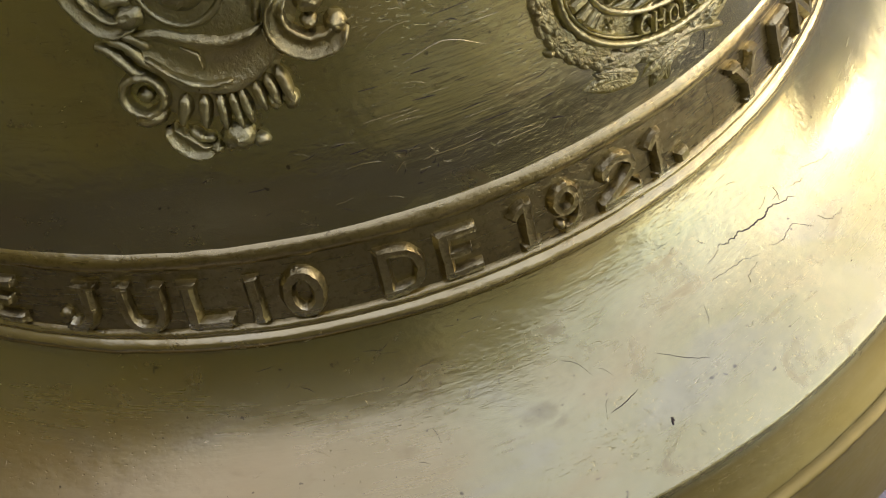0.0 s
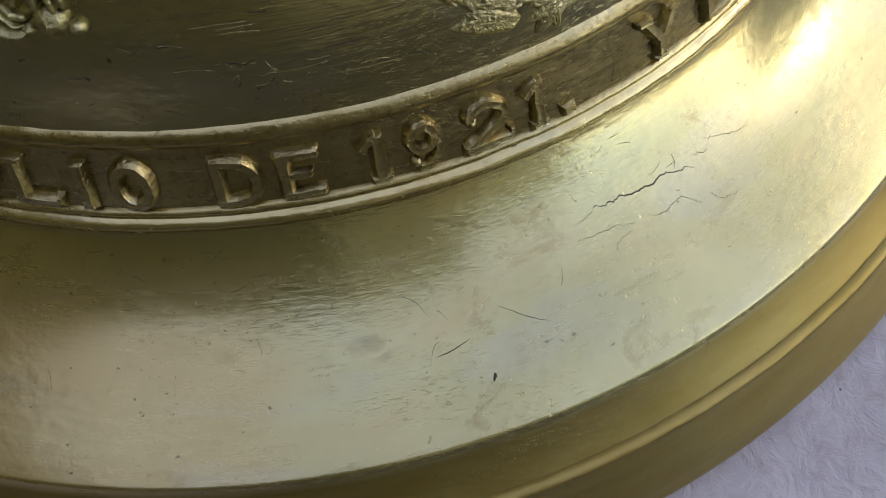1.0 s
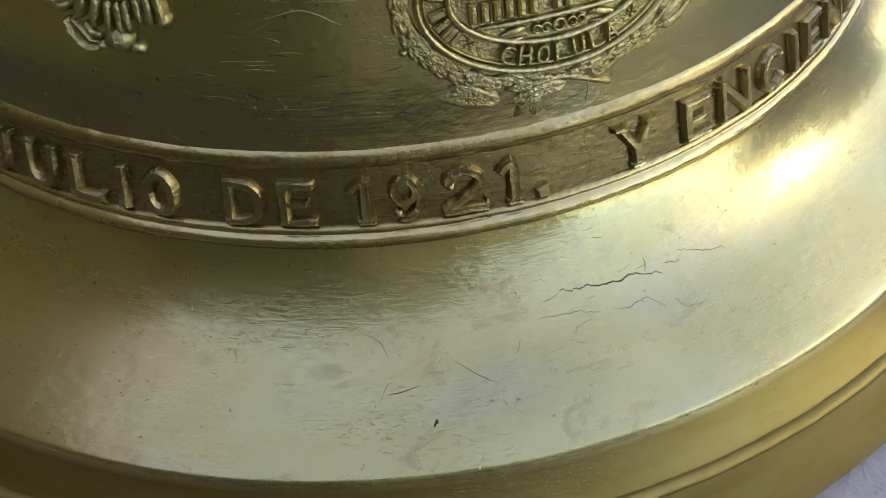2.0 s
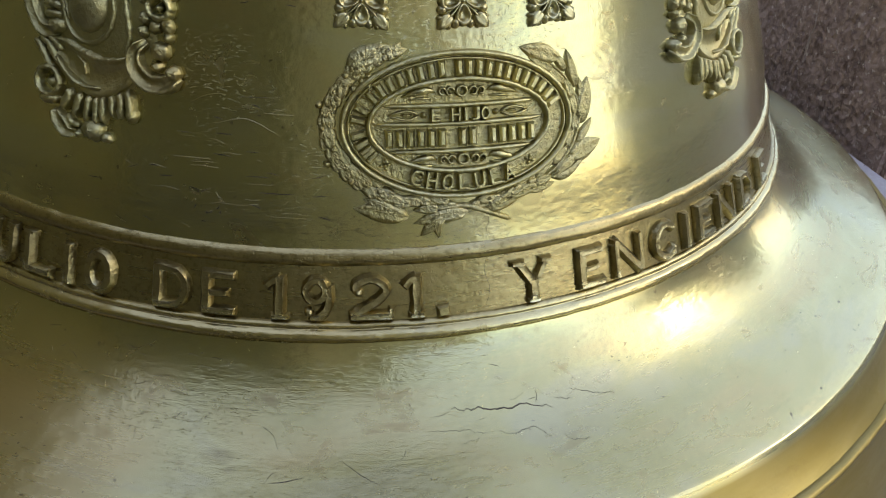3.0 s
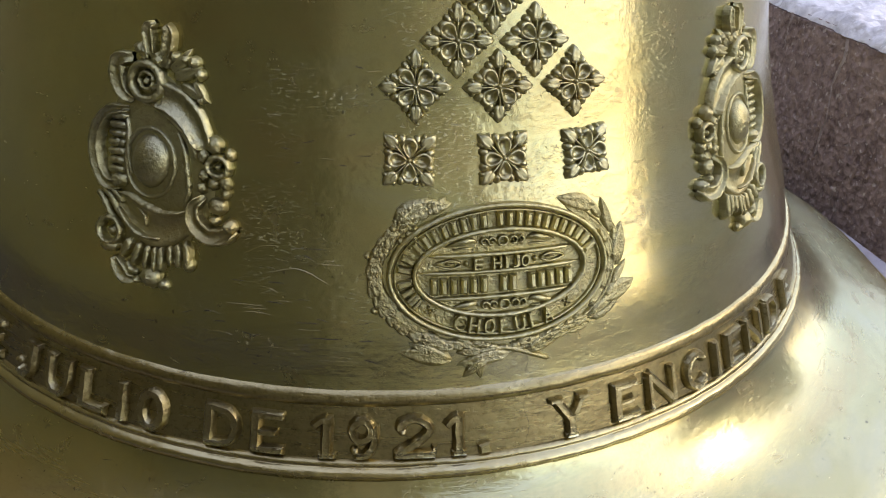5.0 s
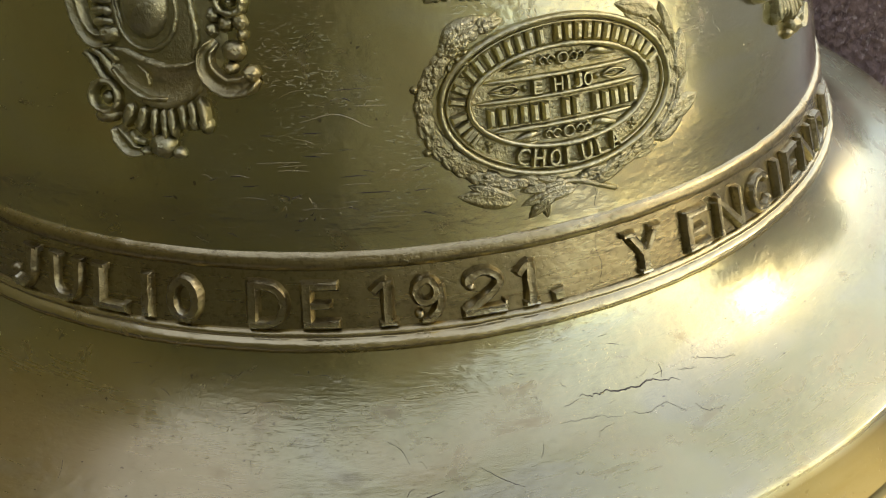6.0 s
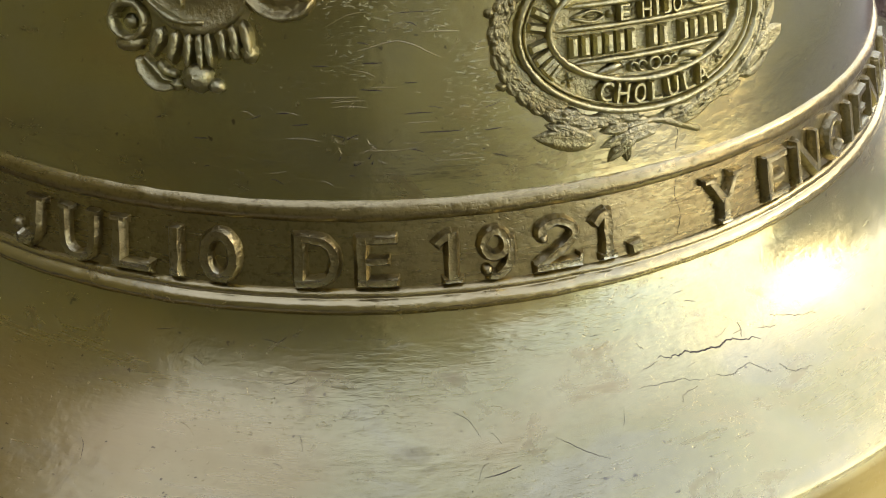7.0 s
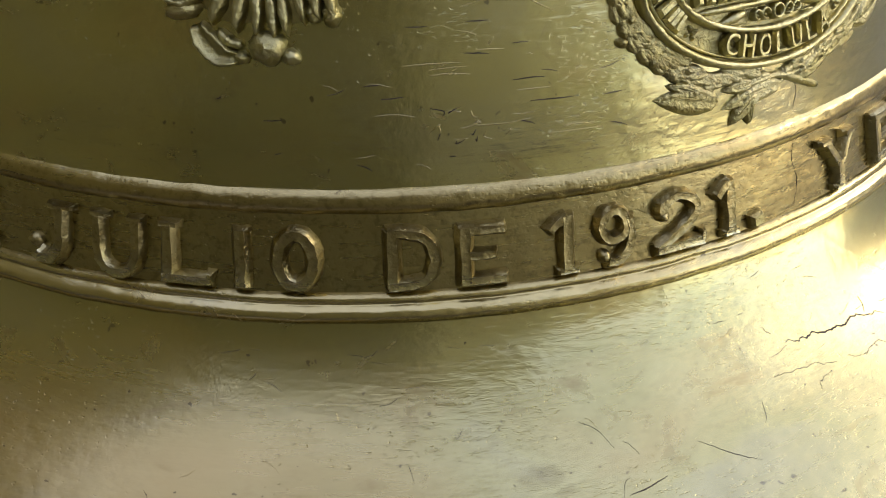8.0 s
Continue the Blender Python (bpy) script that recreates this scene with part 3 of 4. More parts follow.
def drip(along, top, bottom, w, seed):
    """A thin pale run of mortar down the parapet's face."""
    verts, faces, n = [], [], 26
    for i in range(n + 1):
        t = i / n
        a = along + 0.010 * noise.noise(Vector((t * 4, seed, 0))) + 0.004 * noise.noise(Vector((t * 17, seed, 3)))
        half = w / 2.8 * (1 - 0.5 * t) * (1 + 0.8 * noise.noise(Vector((t * 14, seed, 6))))
        for q in (-1, 0, 1):
            x, y = beside(a + q * half, 0.001 if q else -0.004)
            verts.append((x, y, top + (bottom - top) * t))
    for i in range(n):
        for j in range(2):
            faces.append((3 * i + j, 3 * i + j + 1, 3 * i + j + 4, 3 * i + j + 3))
    ob = part("mortar_drip", mesh_of("mortar_drip", verts, faces, WASHED), parapet, "pale run of mortar")
    ob.matrix_parent_inverse = parapet.matrix_basis.inverted()


def crumbled(name, length, width, at, turn, material):
    """A bed of broken mortar: uneven top, ragged edges."""
    nu, nv = 300, 34
    verts, faces = [], []
    for i in range(nu + 1):
        x = length * (i / nu - 0.5)
        ragged = 0.018 * noise.noise(Vector((x * 9, 1, 0))) + 0.012 * noise.noise(Vector((x * 38, 4, 0)))
        for j in range(nv + 1):
            q = j / nv
            y = width * (q - 0.5) + ragged * (1 - 2 * q)
            edge = min(1.0, min(q, 1 - q) * 14)
            lump = 0.010 * noise.noise(Vector((x * 11, y * 11, 2))) + 0.011 * noise.noise(Vector((x * 36, y * 36, 7))) + 0.006 * noise.noise(Vector((x * 95, y * 95, 3)))
            z = -0.008 + edge ** 0.6 * (0.026 + lump)
            verts.append((x, y, z))
    w = nv + 1
    for i in range(nu):
        for j in range(nv):
            faces.append((i * w + j, (i + 1) * w + j, (i + 1) * w + j + 1, i * w + j + 1))
    ob = new(name, mesh_of(name, verts, faces, material))
    ob.matrix_world = pose(*at, 0, 0, turn)
    return ob


coping = crumbled("coping", 2.2, 0.42, (*beside(0.52 - 1.1, 0.212), FLOOR + 0.386), ALONG, PLASTER)
tagged(coping, "crumbling pale lime mortar on top of the parapet", "coping", kind="structure")
for along, top, bottom, w, seed in ((0.232, 0.275, 0.03, 0.011, 1), (0.425, 0.285, 0.235, 0.006, 2), (0.05, 0.28, 0.20, 0.007, 3), (-0.25, 0.28, 0.12, 0.009, 4)):
    drip(along, top, bottom, w, seed)
# out of view, added so that the polished waist mirrors dark olive
unseen_wall_south = box("unseen_wall_south", (6.6, 0.4, 4.2), (-3.05, -3.4, FLOOR), OCHRE, 0, 0.02)
tagged(unseen_wall_south, "unseen dark stone wall, added for the bell to mirror", "wall", kind="structure")
# also unseen: an added paler surface for the middle of the waist to reflect
far_wall = box("unseen_wall_southeast", (5.2, 0.4, 3.3), (2.9, -5.6, FLOOR), STUCCO, 0, 0.02)
tagged(far_wall, "unseen ochre stucco wall, added as a paler reflection in the bell", "wall", kind="structure")
# unseen block, added to grade the reflected dark into the pale
pier = box("reflected_mid_block", (1.35, 0.4, 4.2), (0.93, -3.46, FLOOR), MID_STONE, 0, 0.02)
tagged(pier, "unseen mid-tone stone block, added to soften the reflected edge between two walls", "pier", kind="structure")
# side wall out of view, added to darken what the left of the bell reflects
unseen_wall_west = box("unseen_wall_west", (0.4, 7.0, 3.65), (-2.4, 0.2, FLOOR), OLIVE_STONE, 0, 0.02)
tagged(unseen_wall_west, "unseen dark olive side wall, added for the bell to mirror", "wall", kind="structure")
# unseen, added to end the reflected strip of bright sky on the waist
unseen_wall_east = box("unseen_wall_east", (0.4, 3.0, 1.85), (4.2, 0.84, FLOOR), PLASTER, 0, 0.02)
tagged(unseen_wall_east, "unseen pale wall, added to cut off the bright sky reflected in the bell", "wall", kind="structure")

# ---------------------------------------------------------------- the bell
bell = new("bell")
tagged(bell, "large polished bronze church bell with raised inscription, standing on paving", "bell")

outer = [(r, z + BASE) for r, z in OUTLINE]
crown = [(0.0, 0.955), (0.10, 0.953), (0.20, 0.94), (0.27, 0.915), (0.315, 0.875), (0.342, 0.83)]
lip = [(0.6691, -0.0772), (0.6700, -0.0790), (0.6760, -0.088), (0.6860, -0.100), (0.6970, -0.1095), (0.6995, -0.1112), (0.7045, -0.1122), (0.7060, -0.1130), (0.7068, -0.1150),
       (0.7160, -0.133), (0.7280, -0.156), (0.7385, -0.1780), (0.7396, -0.1824), (0.7385, -0.1920), (0.7330, -0.1990), (0.7250, -0.2000)]
inner = [(0.66, -0.2000), (0.60, -0.15), (0.52, -0.02), (0.43, 0.15), (0.38, 0.4), (0.32, 0.78), (0.25, 0.87), (0.0, 0.90)]
rows = [(r, z + BASE) for r, z in crown] + outer + [(r, z + BASE) for r, z in lip] + [(r, z + BASE) for r, z in inner]
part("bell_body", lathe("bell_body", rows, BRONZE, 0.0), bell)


def turned(name, outline, label):
    """A moulding of its own outline round the bell, worn and uneven."""
    curve = [(p[0], p[1] + BASE) for p in spline(outline, 3)]
    return part(name, lathe(name, curve, WORN, 0.0006, fine=0.35), bell, label)


turned("upper_moulding", [(0.4880, 0.0630), (0.4935, 0.0620), (0.4972, 0.0600), (0.4994, 0.0572), (0.5006, 0.0540), (0.5002, 0.0508), (0.4984, 0.0484), (0.4950, 0.0472)], "worn moulding above the inscription")
turned("lower_moulding", [(0.5120, 0.0080), (0.5160, 0.0077), (0.5184, 0.0064), (0.5192, 0.0046), (0.5194, 0.0034), (0.5212, 0.0027), (0.5238, 0.0010), (0.5254, -0.0022), (0.5250, -0.0054), (0.5224, -0.0078), (0.5180, -0.0090)], "worn double moulding below the inscription")

turned("lip_bead", [(0.6985, -0.1098), (0.7018, -0.1090), (0.7056, -0.1098), (0.7076, -0.1126), (0.7070, -0.1160)], "thin bead round the lip")

# the inscription: letter, first and last turn in degrees
BAND = [("E", -119.2, -116.0), ("J", -113.0, -109.6), ("U", -108.5, -104.7), ("L", -103.9, -100.5), ("I", -99.3, -98.0), ("O", -96.8, -93.8),
        ("D", -90.1, -86.5), ("E", -85.7, -82.5), ("1", -80.1, -77.9), ("9", -76.9, -74.1), ("2", -73.0, -68.9), ("1", -68.2, -66.2),
        ("Y", -58.1, -54.2), ("E", -51.5, -48.4), ("N", -47.5, -43.5), ("C", -42.3, -38.7), ("I", -37.8, -36.4), ("E", -35.4, -32.2), ("N", -31.5, -27.6), ("D", -26.2, -22.6), ("E", -20.0, -16.8)]
for k, (ch, a, b) in enumerate(BAND):
    me = capital(ch, radians(b - a) * 0.509, 0.0352, 0.0063, 3.7 * k).mesh("letter", LETTER, (a + b) / 2, 0.0258)
    me.set_sharp_from_angle(angle=radians(34))
    part("letter", me, bell)
part("full_stop", Relief().bar(0, 0, 0.0105, 0.0092, 0.0060, 8, 0.4).mesh("full_stop", CAST, -64.6, 0.0128, 0, False), bell)

# ---------------------------------------------------------------- the founder's medallion: an oval frame in a wreath
MED = (-62.3, 0.1488, -0.8)
medallion = part("medallion", None, bell, "raised oval founder's medallion in a wreath of leaves")


def med(name, shape, label="", smooth=True, material=None):
    return part(name, shape.mesh(name, material or CAST, *MED, smooth), medallion, label)


def plain_bar(u, v, w, t, h, turn=0.0):
    """A plain block t long across the line of writing, with sloping sides."""
    return Relief().bar(u, v, w, t, h, turn + 2.5 * noise.noise(Vector((u, v, 0)) * 900), 0.62)


def oval(a, b, n=40):
    return [(a * math.cos(2 * math.pi * k / n), b * math.sin(2 * math.pi * k / n)) for k in range(n)]


plate = Relief()
plate.grid([[(0.0900 * q * math.cos(f), 0.0535 * q * math.sin(f), 0.0006) for q in (0.02, 0.25, 0.5, 0.75, 1.0)] for f in [2 * math.pi * k / 48 for k in range(48)]], True)
med("plate", plate, "", True, ROUGH)
med("outer_ring", Relief().strip(oval(0.0888, 0.0530), 0.0052, 0.0060, True, steps=2, wobble=0.25))
med("outer_thread", Relief().strip(oval(0.0846, 0.0490), 0.0026, 0.0034, True, steps=2, wobble=0.25))
med("inner_ring", Relief().strip(oval(0.0696, 0.0340), 0.0048, 0.0060, True, steps=2, wobble=0.25))
for v in (0.0146, 0.0012, -0.0190):
    half = 0.069 * math.sqrt(1 - (v / 0.035) ** 2) - 0.0005
    med("rule", Relief().strip([(-half, v), (0, v), (half, v)], 0.0044, 0.0054, steps=6, wobble=0.25))


def on_oval(f, a=0.0778, b=0.0422):
    """A place and the slope of the oval band at the angle f."""
    f = radians(f)
    return a * math.cos(f), b * math.sin(f), math.degrees(math.atan2(b * math.cos(f), -a * math.sin(f)))


# plain bars where the founder's name runs over the top of the band
f = 207.0
for word in (3, 2, 8, 12):
    for k in range(word):
        u, v, slope = on_oval(f)
        med("name_bar", plain_bar(u, v, 0.0062, 0.0128, 0.0062, slope), "", False)
        f -= 6.3 / math.hypot(0.0778 * math.sin(radians(f)), 0.0422 * math.cos(radians(f))) * 0.072
    f -= 4.0
for k, ch in enumerate("CHOLULA"):
    u, v, slope = on_oval(243.0 + k * 8.9)
    med("letter", letter(ch, u, v, 0.0092, 0.0132, 0.0066, slope, 0.0005), "", False)
for f in (222.0, 313.0):
    u, v, slope = on_oval(f)
    flower = Relief().blob(u, v, 0.0014, 0.0014, 0.0030)
    for q in range(4):
        flower.blob(u + 0.0027 * math.cos(radians(45 + 90 * q + slope)), v + 0.0027 * math.sin(radians(45 + 90 * q + slope)), 0.0021, 0.0016, 0.0026, 45 + 90 * q + slope, n=8, m=3)
    med("small_flower", flower)
for k in range(4):
    u, v, slope = on_oval(190 + 7 * k)
    med("name_bar", plain_bar(u, v, 0.0050, 0.0118, 0.0058, slope), "", False)

for k, ch in enumerate("E HIJO"):
    if ch != " ":
        med("letter", letter(ch, -0.0205 + 0.0076 * k, 0.0080, 0.0076 if ch not in "I" else 0.0034, 0.0104, 0.0066, 0, 0.0005), "", False)
for k in range(15):
    if k not in (6, 9):
        med("name_bar", plain_bar(-0.0545 + 0.0078 * k, -0.0090, 0.0064, 0.0138, 0.0064), "", False)


def lozenge(u, v, length, w, side):
    r = Relief().strip([(u, v), (u + side * length * 0.4, v + w / 2), (u + side * length, v)], 0.0024, 0.0044, steps=4)
    r.strip([(u, v), (u + side * length * 0.4, v - w / 2), (u + side * length, v)], 0.0024, 0.0044, steps=4)
    r.blob(u - side * 0.003, v, 0.0028, 0.0028, 0.0046, n=8, m=3).blob(u + side * length * 0.42, v, 0.0050, 0.0014, 0.0036, n=8, m=3)
    return r


for side in (-1, 1):
    med("lozenge", lozenge(-0.001 + side * 0.0310, 0.0080, 0.024, 0.0065, side))
    for v, k in ((0.0246, 1.0), (-0.0250, 0.95)):
        med("tendril", Relief().strip([(side * 0.0190, v - 0.0008), (side * 0.026 * k, v + 0.0016), (side * 0.036 * k, v - 0.0004), (side * 0.047 * k, v - 0.0036)], 0.0064, 0.0056, taper=0.9, steps=6))
        med("tendril", Relief().strip([(side * 0.020, v - 0.0042), (side * 0.030 * k, v - 0.0044), (side * 0.041 * k, v - 0.0058)], 0.0026, 0.0040, taper=0.8, steps=6))
for v in (0.0250, -0.0254):
    chain = Relief().strip([(0.0040 * math.cos(f), v + 0.0036 * math.sin(f)) for f in [math.pi * k / 4 for k in range(8)]], 0.0026, 0.0056, True, steps=3)
    for side in (-1, 1):
        for at, size in ((0.0088, 0.0030), (0.0148, 0.0026)):
            chain.strip([(side * at + side * size * math.cos(radians(f)), v + size * math.sin(radians(f))) for f in (-130, -60, 10, 80, 150, 200)], 0.0022, 0.0050, steps=3)
            chain.blob(side * at, v - 0.2 * size, 0.0014, 0.0014, 0.0046, n=7, m=3)
    med("scroll_chain", chain)

# the wreath: laurel on one side, long leaves on the other, two crossed stems below
for k in range(54):
    f = 126 + 7.0 * (k // 3)
    e = radians(f)
    wob = noise.noise(Vector((k * 1.7, 2, 0)))
    side = k % 3 - 1
    u, v = (0.1000 + 0.0050 * side) * math.cos(e), (0.0635 + 0.0050 * side) * math.sin(e)
    slope = math.degrees(math.atan2(0.060 * math.cos(e), -0.0965 * math.sin(e)))
    med("laurel_leaf", Relief().leaf(u, v, 0.0175 + 0.005 * wob, 0.0105 + 0.003 * wob, slope + 180 - side * 36 - 30 * wob, 0.0052 + 0.002 * wob, 0.4, 0.15 * side), "", True, ROUGH)
    if k % 5 == 0:
        med("berry", Relief().blob(u + 0.0030 * math.cos(e), v + 0.0030 * math.sin(e), 0.0034, 0.0030, 0.0056, 20 * k, lump=0.2, n=8, m=4), "", True, ROUGH)
for k in range(27):
    f = 198 + 4.1 * k
    e = radians(f)
    wob, wib = noise.noise(Vector((k * 2.1, 4, 0))), noise.noise(Vector((k * 1.3, 8, 0)))
    way = 180 if f < 268 else 0
    slope = math.degrees(math.atan2(0.060 * math.cos(e), -0.0965 * math.sin(e)))
    med("wreath_leaf", Relief().leaf((0.0970 + 0.008 * wib) * math.cos(e), (0.0605 + 0.008 * wib) * math.sin(e), 0.0190 + 0.006 * wob, 0.0105, slope + way + 45 * wob, 0.0054, 0.4, 0.2 * wib), "", True, ROUGH)
med("laurel_stem", Relief().strip([(0.0965 * math.cos(radians(f)), 0.0600 * math.sin(radians(f))) for f in range(128, 262, 12)], 0.0050, 0.0040, taper=0.4, steps=4, wobble=0.3), "", True, ROUGH)
for k in range(17):
    f = -66 + 6.4 * k
    e = radians(f)
    wob = noise.noise(Vector((k * 2.3, 7, 0)))
    side = 1 if k % 2 else -1
    slope = math.degrees(math.atan2(0.060 * math.cos(e), -0.0965 * math.sin(e)))
    med("long_leaf", Relief().leaf((0.0985 + 0.003 * side) * math.cos(e), (0.0620 + 0.003 * side) * math.sin(e), 0.0235 + 0.006 * wob, 0.0088, slope - side * (15 + 12 * wob), 0.0040, 0.45, 0.08 * side), "", True, ROUGH)
for u, v, length, w, turn in ((0.082, 0.0430, 0.036, 0.0165, 158), (0.086, -0.034, 0.034, 0.0190, 14), (0.096, 0.020, 0.030, 0.0110, 98), (0.099, -0.008, 0.036, 0.0170, 70)):
    med("long_leaf", Relief().leaf(u, v, length, w, turn, 0.0056, 0.45, 0.06), "", True, ROUGH)
med("leaf_stem", Relief().strip([(0.0985 * math.cos(radians(f)), 0.0620 * math.sin(radians(f))) for f in range(-78, 44, 12)], 0.0036, 0.0032, taper=0.4, steps=4, wobble=0.3), "", True, ROUGH)
med("crossed_stem", Relief().strip([(-0.028, -0.0640), (0.0, -0.0615), (0.020, -0.0690), (0.038, -0.0775)], 0.0056, 0.0048, taper=0.3, steps=5, wobble=0.3), "", True, ROUGH)
med("crossed_stem", Relief().strip([(0.042, -0.0560), (0.012, -0.0640), (-0.012, -0.0690), (-0.030, -0.0700)], 0.0040, 0.0034, taper=0.3, steps=5, wobble=0.3), "", True, ROUGH)
for u, v, length, w, turn in ((-0.041, -0.0690, 0.041, 0.0190, 162), (0.004, -0.0665, 0.042, 0.0150, 184), (-0.014, -0.0690, 0.024, 0.0120, 214), (-0.050, -0.0640, 0.026, 0.0110, 150), (-0.020, -0.0700, 0.017, 0.0085, 268),
                              (0.016, -0.0670, 0.046, 0.0160, 20), (0.034, -0.0580, 0.030, 0.0100, 8), (0.072, -0.0480, 0.037, 0.0185, 23), (-0.086, 0.0440, 0.036, 0.0200, 18), (-0.084, 0.0370, 0.028, 0.0140, 40)):
    med("wreath_leaf", Relief().leaf(u, v, length, w, turn, 0.0064, 0.45, 0.12), "", True, ROUGH)
    med("leaf_vein", Relief().strip([(u, v), (u + 0.5 * length * math.cos(radians(turn)), v + 0.5 * length * math.sin(radians(turn))), (u + 0.8 * length * math.cos(radians(turn + 5)), v + 0.8 * length * math.sin(radians(turn + 5)))], 0.0016, 0.0052, taper=0.6, steps=4), "", True, ROUGH)
for k in range(26):
    med("leaf_lump", Relief().blob(-0.086 + 0.020 * random.random(), 0.022 + 0.026 * random.random(), 0.0034, 0.0028, 0.0032, 360 * random.random(), n=7, m=3, lump=0.4), "", True, ROUGH)

# ---------------------------------------------------------------- rosettes over the medallion


def petal_shape():
    """A hollow drop-shaped petal that points along +v."""
    rows = []
    for k in range(18):
        f = 2 * math.pi * k / 18
        row = []
        for q, h in ((0.04, 0.0014), (0.35, 0.0016), (0.58, 0.0030), (0.76, 0.0050), (0.92, 0.0055), (1.08, 0.0042), (1.24, -0.0004)):
            v = 0.0086 + 0.0072 * math.cos(f) * q
            row.append((0.0058 * (0.35 + 0.65 * min(1.0, max(0.0, v / 0.0105))) * math.sin(f) * q, max(0.0, v), h + 0.0006 * math.cos(3 * f) * (q > 0.7) * (q < 1.2)))
        rows.append(row)
    return Relief().grid(rows, True)


def corner_leaf_shape():
    """A pointed leaf at a corner, with its rib running in to the middle."""
    r = Relief().leaf(0.0120, 0, 0.0142, 0.0118, 0, 0.0066, 0.34, 0.0, 0.0, 0.1)
    return r.strip([(0.0, 0.0), (0.0080, 0.0002), (0.0150, 0.0), (0.0236, 0.0)], 0.0022, 0.0056, taper=0.45, steps=4)


def side_lobe_shape(side):
    e = radians(side * 25)
    r = Relief().blob(0.0152 * math.cos(e), 0.0152 * math.sin(e), 0.0044, 0.0036, 0.0050, side * 30)
    return r.blob(0.0196 * math.cos(e * 0.5), 0.0196 * math.sin(e * 0.5), 0.0026, 0.0022, 0.0048, side * 30, n=8, m=3)


PETAL = petal_shape().flat("petal", ORNAMENT)
CORNER = corner_leaf_shape().flat("corner_leaf", ORNAMENT)
LOBES = [side_lobe_shape(side).flat("side_lobe", ORNAMENT) for side in (-1, 1)]
ROSETTE = Relief().blob(0, 0, 0.0026, 0.0026, 0.0068).flat("rosette", ORNAMENT)


def on_skin(turn, z, spin=0.0, size=1.0):
    """The pose of flat work laid on the bell's skin."""
    p = skin_point(turn, z)
    out = (skin_point(turn, z, 0.01) - p).normalized()
    along = Vector((-math.sin(radians(turn)), math.cos(radians(turn)), 0))
    up = out.cross(along)
    m = Matrix((along, up, out)).transposed().to_4x4()
    return Matrix.Translation(p) @ m @ pose(0, 0, 0, 0, 0, spin) @ Matrix.Scale(size, 4)


def rosette(turn, z, spin):
    ob = part("rosette", ROSETTE, bell)
    ob.matrix_local = on_skin(turn, z, spin, 1.05)
    for q in range(4):
        part("petal", PETAL, ob).matrix_local = pose(0, 0, 0, 0, 0, 90 * q)
        for name, me in (("corner_leaf", CORNER), ("side_lobe", LOBES[0]), ("side_lobe", LOBES[1])):
            part(name, me, ob).matrix_local = pose(0, 0, 0, 0, 0, 90 * q + 45)


for turn, z, spin in ((-71.3, 0.2340, -2), (-61.9, 0.2330, 1), (-52.8, 0.2320, 3)):
    rosette(turn, z, spin)
for turn, z in ((-70.7, 0.2860), (-62.4, 0.2850), (-54.1, 0.2848), (-66.6, 0.3180), (-58.5, 0.3165), (-63.0, 0.3485)):
    rosette(turn, z, 45)

# ---------------------------------------------------------------- scrolled cartouches
DU, DV = 0.000516, 0.000427  # metres to a design unit along and up


def cp(x, y):
    """Design units, 260 wide and 500 high, y down, to metres round the boss."""
    return (x - 213) * DU, (310 - y) * DV


def path(*pts):
    return [cp(*p) for p in pts]


